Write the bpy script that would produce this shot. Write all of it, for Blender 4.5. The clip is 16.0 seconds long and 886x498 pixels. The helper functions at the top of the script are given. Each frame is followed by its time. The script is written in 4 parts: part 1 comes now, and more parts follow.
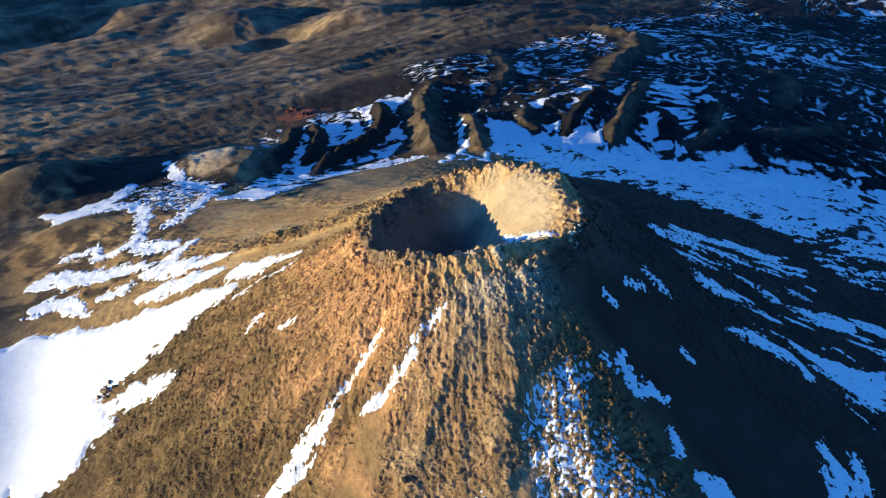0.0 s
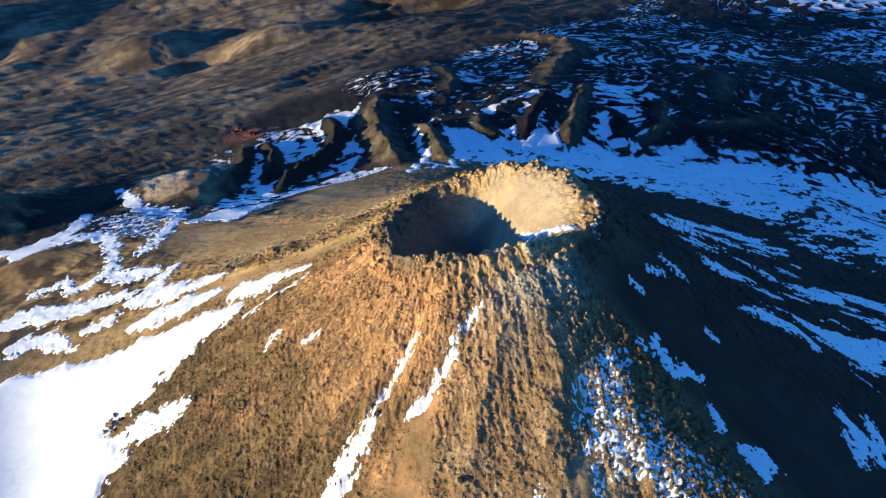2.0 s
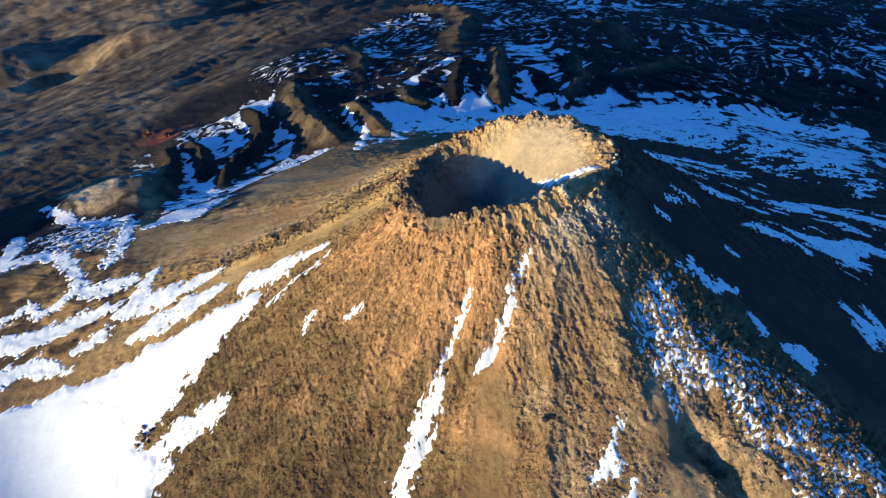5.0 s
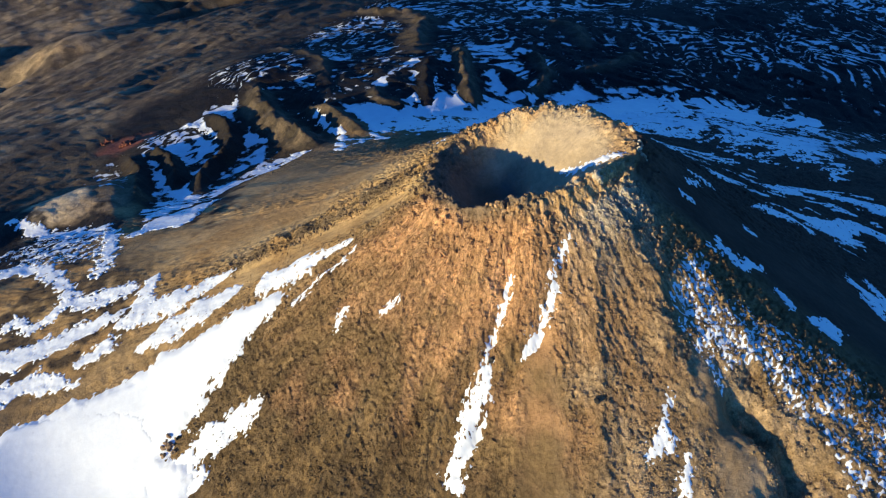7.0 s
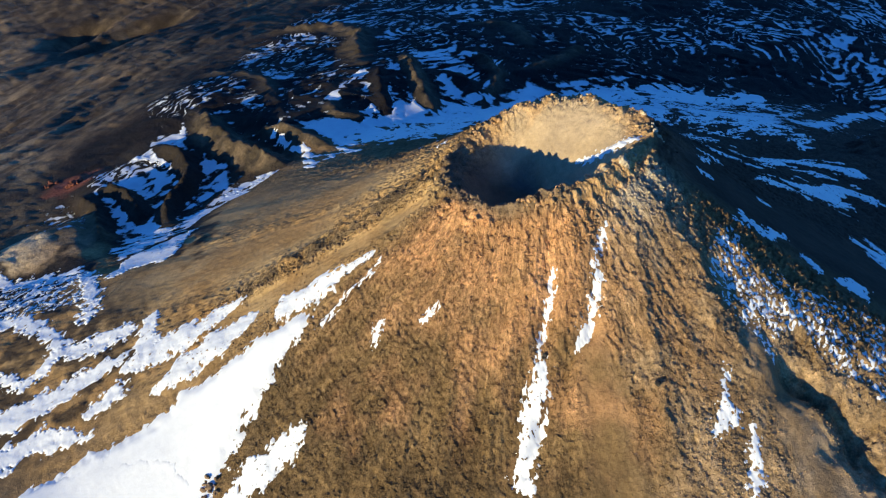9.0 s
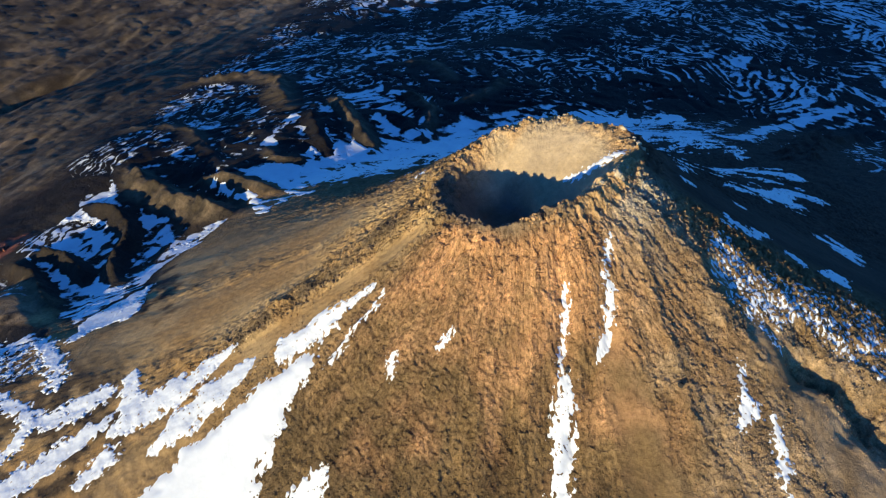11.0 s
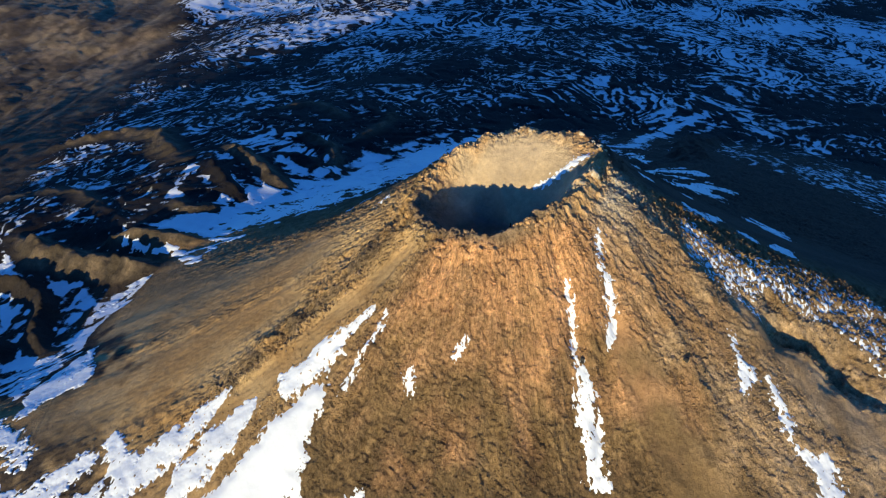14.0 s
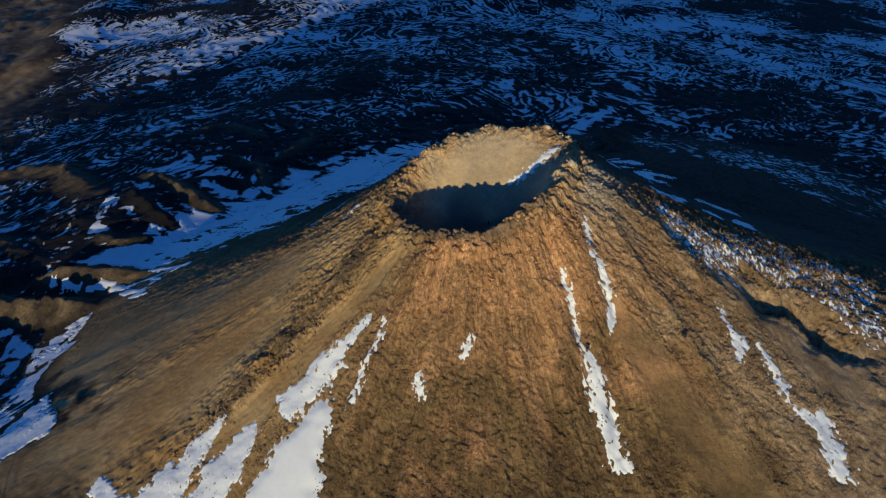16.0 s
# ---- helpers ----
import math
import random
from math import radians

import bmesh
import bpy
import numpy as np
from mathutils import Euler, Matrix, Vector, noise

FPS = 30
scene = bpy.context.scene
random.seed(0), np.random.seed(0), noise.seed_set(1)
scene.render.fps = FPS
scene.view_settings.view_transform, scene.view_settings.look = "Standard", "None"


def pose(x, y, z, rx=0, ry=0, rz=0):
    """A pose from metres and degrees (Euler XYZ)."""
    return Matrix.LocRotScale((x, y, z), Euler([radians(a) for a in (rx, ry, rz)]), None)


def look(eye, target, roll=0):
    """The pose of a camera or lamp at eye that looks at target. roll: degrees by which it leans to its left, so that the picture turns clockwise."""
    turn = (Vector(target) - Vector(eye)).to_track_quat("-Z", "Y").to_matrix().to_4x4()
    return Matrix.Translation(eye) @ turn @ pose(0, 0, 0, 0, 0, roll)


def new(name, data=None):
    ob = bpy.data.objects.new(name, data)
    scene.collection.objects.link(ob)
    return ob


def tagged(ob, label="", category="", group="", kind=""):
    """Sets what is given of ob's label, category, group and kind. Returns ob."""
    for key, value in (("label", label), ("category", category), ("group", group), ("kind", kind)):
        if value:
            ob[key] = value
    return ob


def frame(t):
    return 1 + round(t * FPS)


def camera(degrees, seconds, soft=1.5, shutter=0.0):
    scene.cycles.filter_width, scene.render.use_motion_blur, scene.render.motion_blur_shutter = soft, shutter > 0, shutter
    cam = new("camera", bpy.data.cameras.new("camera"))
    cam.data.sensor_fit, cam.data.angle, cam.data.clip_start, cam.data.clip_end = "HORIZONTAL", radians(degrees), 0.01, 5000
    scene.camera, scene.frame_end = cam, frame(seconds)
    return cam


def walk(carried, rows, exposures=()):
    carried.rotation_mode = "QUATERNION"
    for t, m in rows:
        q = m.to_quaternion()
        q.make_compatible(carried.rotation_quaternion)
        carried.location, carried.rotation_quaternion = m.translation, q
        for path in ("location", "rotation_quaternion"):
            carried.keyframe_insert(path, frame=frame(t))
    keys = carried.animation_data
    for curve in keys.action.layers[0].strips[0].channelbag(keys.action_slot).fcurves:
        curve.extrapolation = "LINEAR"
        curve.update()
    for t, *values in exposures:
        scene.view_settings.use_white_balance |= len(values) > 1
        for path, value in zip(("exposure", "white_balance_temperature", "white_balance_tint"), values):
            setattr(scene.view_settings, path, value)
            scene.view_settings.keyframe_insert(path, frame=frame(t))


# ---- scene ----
cam = camera(54.6, 16.0, soft=1.2)
PATH = [
    (0, (1.754, 4.325, 294.052), (1.652, 5.96, 292.906), -4.1),
    (0.5, (-7.924, 4.887, 293.833), (-7.973, 6.53, 292.694), -3.9),
    (1, (-17.229, 3.874, 293.768), (-17.228, 5.513, 292.622), -3.8),
    (1.5, (-26.554, 2.213, 293.768), (-26.503, 3.866, 292.643), -3.9),
    (2, (-35.85, 1.6, 293.782), (-35.742, 3.247, 292.653), -4.0),
    (2.5, (-45.399, 1.981, 293.876), (-45.224, 3.607, 292.725), -3.7),
    (3, (-55.568, 1.222, 293.924), (-55.328, 2.835, 292.765), -3.6),
    (3.5, (-65.32, 1.303, 293.96), (-65.03, 2.903, 292.795), -3.9),
    (4, (-74.852, 1.883, 293.787), (-74.521, 3.475, 292.622), -4.7),
    (4.5, (-84.171, 3.271, 293.563), (-83.8, 4.848, 292.39), -5.5),
    (7, (-130.339, 15.148, 291.355), (-129.757, 16.655, 290.176), -4.2),
    (7.5, (-139.377, 18.68, 290.895), (-138.733, 20.166, 289.721), -4.2),
    (8, (-148.358, 23.129, 290.262), (-147.659, 24.588, 289.087), -4.6),
    (8.5, (-156.632, 29.21, 289.532), (-155.9, 30.652, 288.356), -5.3),
    (11, (-196.404, 55.038, 286.522), (-195.404, 56.37, 285.414), -6.0),
    (11.5, (-205.798, 56.617, 286.951), (-204.719, 57.894, 285.854), -4.4),
    (12, (-214.27, 60.383, 287.349), (-213.15, 61.623, 286.249), -4.4),
    (12.5, (-221.93, 66.368, 287.467), (-220.77, 67.578, 286.377), -4.9),
    (13, (-228.921, 72.288, 287.362), (-227.722, 73.47, 286.282), -5.5),
    (13.5, (-235.481, 78.391, 287.03), (-234.236, 79.541, 285.967), -5.9),
    (14, (-241.749, 85.212, 286.495), (-240.454, 86.315, 285.441), -5.8),
    (14.5, (-247.804, 92.656, 285.848), (-246.47, 93.702, 284.787), -5.7),
    (15, (-254.019, 98.836, 285.389), (-252.656, 99.828, 284.314), -5.5),
    (15.5, (-258.981, 106.335, 284.832), (-257.575, 107.276, 283.766), -5.7),
    (16, (-262.457, 116.036, 284.197), (-261.003, 116.926, 283.151), -6.4),
]
walk(cam, [(t, look(eye, target, roll)) for t, eye, target, roll in PATH],
     exposures=((0, 0.85), (3.5, 0.78), (7.0, 0.55), (11.0, 0.46), (13.0, 0.45), (14.0, 0.42), (14.5, 0.28), (15.0, 0.1), (15.5, -0.16), (16.0, -0.44)))

# ---- daylight ----
SUN_AZ, SUN_EL = 196.0, 6.3      # degrees, from the x axis, and above the level
world = bpy.data.worlds.new("sky")
scene.world = world
world.use_nodes = True
wn = world.node_tree.nodes
sky = wn.new("ShaderNodeTexSky")
sky.sky_type, sky.sun_disc = 'NISHITA', False
sky.sun_elevation, sky.sun_rotation = radians(SUN_EL), radians(90 - SUN_AZ)
sky.altitude, sky.ozone_density, sky.dust_density = 3500, 4.0, 0.2
sky_tint = wn.new("ShaderNodeMix")
sky_tint.data_type, sky_tint.blend_type = 'RGBA', 'MULTIPLY'
sky_tint.inputs[0].default_value = 1.0
sky_tint.inputs[7].default_value = (0.33, 0.70, 1.0, 1)
world.node_tree.links.new(sky.outputs[0], sky_tint.inputs[6])
world.node_tree.links.new(sky_tint.outputs[2], wn["Background"].inputs[0])
wn["Background"].inputs[1].default_value = 0.235
sun = new("sun", bpy.data.lights.new("sun", 'SUN'))
sun.data.energy, sun.data.angle, sun.data.color = 5.0, radians(0.53), (1.0, 0.89, 0.54)
sun.matrix_world = look((0, 0, 0), (-math.cos(radians(SUN_AZ)) * math.cos(radians(SUN_EL)), -math.sin(radians(SUN_AZ)) * math.cos(radians(SUN_EL)), -math.sin(radians(SUN_EL))))


# ---- materials ----
def nodes_of(name):
    m = bpy.data.materials.new(name)
    m.use_nodes = True
    nt = m.node_tree
    return m, nt, nt.nodes["Principled BSDF"]


def noise_node(nt, size, detail=5, rough=0.6):
    co = nt.nodes.new("ShaderNodeNewGeometry")
    n = nt.nodes.new("ShaderNodeTexNoise")
    n.inputs["Scale"].default_value = 1.0 / size
    n.inputs["Detail"].default_value = detail
    n.inputs["Roughness"].default_value = rough
    nt.links.new(co.outputs["Position"], n.inputs["Vector"])
    return n


def mapped(nt, socket, a, b, c, d):
    r = nt.nodes.new("ShaderNodeMapRange")
    for k, v in zip((1, 2, 3, 4), (a, b, c, d)):
        r.inputs[k].default_value = v
    nt.links.new(socket, r.inputs[0])
    return r.outputs[0]


def mixed(nt, kind, fac, a, b):
    m = nt.nodes.new("ShaderNodeMix")
    m.data_type, m.blend_type = 'RGBA', kind
    for sock, v in ((m.inputs[0], fac), (m.inputs[6], a), (m.inputs[7], b)):
        if isinstance(v, (int, float, tuple)):
            sock.default_value = v if not isinstance(v, tuple) else (*v, 1)
        else:
            nt.links.new(v, sock)
    return m.outputs[2]


def grey(nt, value):
    c = nt.nodes.new("ShaderNodeCombineColor")
    for k in range(3):
        nt.links.new(value, c.inputs[k])
    return c.outputs[0]


def plus(nt, a, b, op='ADD'):
    m = nt.nodes.new("ShaderNodeMath")
    m.operation = op
    for sock, v in zip(m.inputs, (a, b)):
        if isinstance(v, (int, float)):
            sock.default_value = v
        else:
            nt.links.new(v, sock)
    return m.outputs[0]


def bump(nt, bsdf, pairs):
    last = None
    for socket, dist, strength in pairs:
        b = nt.nodes.new("ShaderNodeBump")
        b.inputs["Strength"].default_value, b.inputs["Distance"].default_value = strength, dist
        nt.links.new(socket, b.inputs["Height"])
        if last:
            nt.links.new(last, b.inputs["Normal"])
        last = b.outputs[0]
    nt.links.new(last, bsdf.inputs["Normal"])


def attribute(nt, name):
    a = nt.nodes.new("ShaderNodeAttribute")
    a.attribute_name = name
    return a


def fall_line(nt, round_scale, down_scale, detail, rough):
    """Noise drawn out along the lines that run down from the crater."""
    geo = nt.nodes.new("ShaderNodeNewGeometry")
    off, flat, unit, wide, both = [nt.nodes.new("ShaderNodeVectorMath") for k in range(5)]
    off.operation, flat.operation, unit.operation, wide.operation, both.operation = 'SUBTRACT', 'MULTIPLY', 'NORMALIZE', 'SCALE', 'ADD'
    nt.links.new(geo.outputs["Position"], off.inputs[0])
    off.inputs[1].default_value = (-4.0, 252.0, 0.0)
    nt.links.new(off.outputs[0], flat.inputs[0])
    flat.inputs[1].default_value = (1, 1, 0)
    nt.links.new(flat.outputs[0], unit.inputs[0])
    nt.links.new(unit.outputs[0], wide.inputs[0])
    wide.inputs["Scale"].default_value = round_scale
    scaled = nt.nodes.new("ShaderNodeVectorMath")
    scaled.operation = 'SCALE'
    nt.links.new(flat.outputs[0], scaled.inputs[0])
    scaled.inputs["Scale"].default_value = down_scale
    nt.links.new(wide.outputs[0], both.inputs[0])
    nt.links.new(scaled.outputs[0], both.inputs[1])
    n = nt.nodes.new("ShaderNodeTexNoise")
    n.inputs["Scale"].default_value, n.inputs["Detail"].default_value, n.inputs["Roughness"].default_value = 1.0, detail, rough
    nt.links.new(both.outputs[0], n.inputs["Vector"])
    return n


def ground_material():
    m, nt, bsdf = nodes_of("volcanic_ground")
    tint, snow, grain, cone = [attribute(nt, k) for k in ("tint", "snow", "grain", "cone")]
    big, mid, small = noise_node(nt, 14, 6, 0.65), noise_node(nt, 2.2, 6, 0.7), noise_node(nt, 0.6, 4, 0.65)
    broad_streak, fine_streak = fall_line(nt, 14.0, 0.05, 5, 0.65), fall_line(nt, 55.0, 0.22, 4, 0.7)
    col = mixed(nt, 'MULTIPLY', 1.0, tint.outputs["Color"], grey(nt, mapped(nt, big.outputs[0], 0.3, 0.7, 0.78, 1.22)))
    col = mixed(nt, 'MULTIPLY', grain.outputs["Fac"], col, grey(nt, mapped(nt, mid.outputs[0], 0.3, 0.7, 0.5, 1.5)))
    col = mixed(nt, 'MULTIPLY', grain.outputs["Fac"], col, grey(nt, mapped(nt, small.outputs[0], 0.3, 0.7, 0.7, 1.3)))
    col = mixed(nt, 'MULTIPLY', cone.outputs["Fac"], col, grey(nt, mapped(nt, broad_streak.outputs[0], 0.3, 0.7, 0.6, 1.4)))
    col = mixed(nt, 'MULTIPLY', cone.outputs["Fac"], col, grey(nt, mapped(nt, fine_streak.outputs[0], 0.3, 0.7, 0.72, 1.28)))
    edge = noise_node(nt, 5.0, 7, 0.72)
    s = plus(nt, snow.outputs["Fac"], mapped(nt, edge.outputs[0], 0.2, 0.8, -0.65, 0.65))
    # thin curved drifts between the folds of the flow
    folds = noise_node(nt, 95.0, 4, 0.5)
    folds.inputs["Distortion"].default_value = 0.8
    drift = plus(nt, plus(nt, folds.outputs[0], 95.0, 'MULTIPLY'), 0.0, 'SINE')
    s = plus(nt, s, plus(nt, drift, 0.42, 'MULTIPLY'))
    fac = mapped(nt, s, 0.0, 0.22, 0.0, 1.0)
    soft = noise_node(nt, 9.0, 4)
    white = mixed(nt, 'MIX', mapped(nt, soft.outputs[0], 0.3, 0.7, 0, 1), (0.78, 0.79, 0.80), (0.88, 0.88, 0.88))
    nt.links.new(mixed(nt, 'MIX', fac, col, white), bsdf.inputs["Base Color"])
    bsdf.inputs["Roughness"].default_value = 0.9
    bsdf.inputs["Specular IOR Level"].default_value = 0.15
    bare = plus(nt, plus(nt, 1.0, fac, 'SUBTRACT'), grain.outputs["Fac"], 'MULTIPLY')
    ribs = plus(nt, plus(nt, fine_streak.outputs[0], cone.outputs["Fac"], 'MULTIPLY'), bare, 'MULTIPLY')
    far = plus(nt, plus(nt, big.outputs[0], bare, 'MULTIPLY'), plus(nt, 1.0, cone.outputs["Fac"], 'SUBTRACT'), 'MULTIPLY')
    bump(nt, bsdf, ((far, 3.0, 0.7), (plus(nt, mid.outputs[0], bare, 'MULTIPLY'), 1.1, 1.0), (ribs, 0.5, 0.8), (plus(nt, small.outputs[0], bare, 'MULTIPLY'), 0.22, 1.0)))
    return m


def snow_material():
    m, nt, bsdf = nodes_of("old_snow")
    big, small = noise_node(nt, 6, 5), noise_node(nt, 0.8, 5, 0.6)
    dirt = noise_node(nt, 1.6, 7, 0.75)
    col = mixed(nt, 'MIX', mapped(nt, big.outputs[0], 0.3, 0.7, 0, 1), (0.80, 0.80, 0.80), (0.88, 0.88, 0.87))
    col = mixed(nt, 'MIX', mapped(nt, dirt.outputs[0], 0.68, 0.78, 0, 0.5), col, (0.40, 0.33, 0.25))
    nt.links.new(col, bsdf.inputs["Base Color"])
    bsdf.inputs["Roughness"].default_value = 0.65
    bsdf.inputs["Specular IOR Level"].default_value = 0.2
    bump(nt, bsdf, ((big.outputs[0], 0.3, 0.4), (small.outputs[0], 0.06, 0.5)))
    return m


def rock_material(name, col, spread=0.35):
    m, nt, bsdf = nodes_of(name)
    info = nt.nodes.new("ShaderNodeObjectInfo")
    mid, small = noise_node(nt, 1.3, 6, 0.7), noise_node(nt, 0.25, 5, 0.65)
    c = mixed(nt, 'MULTIPLY', 1.0, col, grey(nt, mapped(nt, info.outputs["Random"], 0, 1, 1 - spread, 1 + spread)))
    c = mixed(nt, 'MULTIPLY', 1.0, c, grey(nt, mapped(nt, mid.outputs[0], 0.3, 0.7, 0.6, 1.35)))
    nt.links.new(c, bsdf.inputs["Base Color"])
    bsdf.inputs["Roughness"].default_value = 0.92
    bsdf.inputs["Specular IOR Level"].default_value = 0.15
    bump(nt, bsdf, ((mid.outputs[0], 0.5, 0.8), (small.outputs[0], 0.12, 0.8)))
    return m


ROCK_PALE = rock_material("pale_rock", (0.50, 0.38, 0.25))
ROCK_ORANGE = rock_material("orange_rock", (0.42, 0.24, 0.11))
ROCK_DARK = rock_material("dark_basalt", (0.055, 0.048, 0.042))
ROCK_BROWN = rock_material("brown_rock", (0.20, 0.13, 0.08))
ROCK_RED = rock_material("red_cinder", (0.22, 0.075, 0.045))
GROUND, SNOW_MAT = ground_material(), snow_material()

# ---- the shape of the land ----
CX, CY = -4.0, 252.0          # middle of the crater


_spin = np.random.RandomState(5).rand(512, 512).astype(np.float32) * 6.2831853
LATTICE_X, LATTICE_Y = (np.cos(_spin) * 1.5).ravel(), (np.sin(_spin) * 1.5).ravel()


def vnoise(x, y, seed=0):
    """Smooth noise between -1 and 1 with cells of size 1."""
    x = np.asarray(x, dtype=np.float32) + np.float32(0.37 * seed % 19)
    y = np.asarray(y, dtype=np.float32) + np.float32(0.53 * seed % 23)
    x, y = np.broadcast_arrays(x, y)
    fx, fy = np.floor(x), np.floor(y)
    ix, iy = fx.astype(np.int32) + seed * 37, fy.astype(np.int32) + seed * 91
    fx, fy = x - fx, y - fy
    wx = fx * fx * fx * (fx * (fx * 6 - 15) + 10)
    wy = fy * fy * fy * (fy * (fy * 6 - 15) + 10)
    ix0, ix1 = (ix & 511) * 512, ((ix + 1) & 511) * 512
    iy0, iy1 = iy & 511, (iy + 1) & 511
    k = ix0 + iy0
    n00 = LATTICE_X[k] * fx + LATTICE_Y[k] * fy
    k = ix1 + iy0
    n10 = LATTICE_X[k] * (fx - 1) + LATTICE_Y[k] * fy
    k = ix0 + iy1
    n01 = LATTICE_X[k] * fx + LATTICE_Y[k] * (fy - 1)
    k = ix1 + iy1
    n11 = LATTICE_X[k] * (fx - 1) + LATTICE_Y[k] * (fy - 1)
    n0 = n00 + wx * (n10 - n00)
    n1 = n01 + wx * (n11 - n01)
    return n0 + wy * (n1 - n0)


def fbm(x, y, octaves=4, seed=0, gain=0.5):
    total, amp, f = 0.0, 1.0, 1.0
    for k in range(octaves):
        total = total + amp * vnoise(x * f + 17.3 * k, y * f - 9.1 * k, seed + k)
        amp *= gain; f *= 2.03
    return total


def ridged(x, y, octaves=4, seed=0, gain=0.55):
    """Sharp crests at 1, hollows towards -1."""
    total, amp, f, norm = 0.0, 1.0, 1.0, 0.0
    for k in range(octaves):
        total = total + amp * (1 - 2.6 * np.abs(vnoise(x * f + 31.7 * k, y * f + 5.3 * k, seed + k)))
        norm += amp
        amp *= gain; f *= 2.1
    return total / norm


def smooth(e0, e1, x):
    t = np.clip((x - e0) / (e1 - e0), 0, 1)
    return t * t * (3 - 2 * t)


def softmin(k, *v):
    m = v[0]
    for a in v[1:]:
        m = np.minimum(m, a)
    return m - k * np.log(sum(np.exp(-(a - m) / k) for a in v))


def softmax2(k, a, b):
    m = np.maximum(a, b)
    return m + k * np.log(np.exp((a - m) / k) + np.exp((b - m) / k))


def round_table(phi, degs, vals):
    """A smooth value round the cone, by degrees."""
    d = np.degrees(phi) % 360
    out = 0
    for o in (-9, -3, 3, 9):
        out = out + np.interp((d + o) % 360, degs, vals) * 0.25
    return out


RIM_DEG = (0, 17, 30, 60, 86, 112, 130, 150, 165, 180, 195, 205, 217, 226, 237, 246, 258, 272, 289, 300, 315, 331, 345, 360)
RIM_Z = (141.5, 140, 139.5, 137.5, 130.5, 127, 126, 127, 129, 129.5, 130.5, 130.5, 132, 135, 139.5, 138.5, 139, 139.5, 141, 139, 138.5, 138.5, 140, 141.5)
RIM_R = (33, 34, 34, 33, 38, 36, 37, 36.5, 36.5, 37, 36, 35, 34, 34, 34, 33, 32.5, 31.5, 31, 33, 37, 42, 37, 33)
SLOPE_DEG = (0, 60, 90, 105, 122, 135, 150, 170, 190, 205, 230, 250, 270, 307, 330, 360)
SLOPE = (0.77, 0.78, 0.68, 0.59, 0.585, 0.65, 0.63, 0.67, 0.83, 0.76, 1.08, 0.93, 0.85, 0.68, 0.90, 0.77)

HOLLOW_DEG, HOLLOW = (0, 60, 90, 105, 120, 135, 160, 190, 360), (0.0016, 0.0017, 0.0014, 0.0006, 0.0009, 0.0021, 0.0017, 0.0016, 0.0016)


def along(x, y, pts):
    """Distance to a bent line, the share of the way along it, and the side (plus: to its left)."""
    best, share, side = np.full_like(x, 1e9), np.zeros_like(x), np.ones_like(x)
    seg = [math.hypot(b[0] - a[0], b[1] - a[1]) for a, b in zip(pts, pts[1:])]
    done, whole = 0.0, sum(seg)
    for (a, b), length in zip(zip(pts, pts[1:]), seg):
        ux, uy = (b[0] - a[0]) / length, (b[1] - a[1]) / length
        s = np.clip((x - a[0]) * ux + (y - a[1]) * uy, 0, length)
        d = np.hypot(x - a[0] - s * ux, y - a[1] - s * uy)
        near = d < best
        best = np.where(near, d, best)
        share = np.where(near, (done + s) / whole, share)
        side = np.where(near, np.sign(ux * (y - a[1]) - uy * (x - a[0])), side)
        done += length
    return best, share, side


def box_of(pts, reach):
    xs, ys = [p[0] for p in pts], [p[1] for p in pts]
    return min(xs) - reach, max(xs) + reach, min(ys) - reach, max(ys) + reach


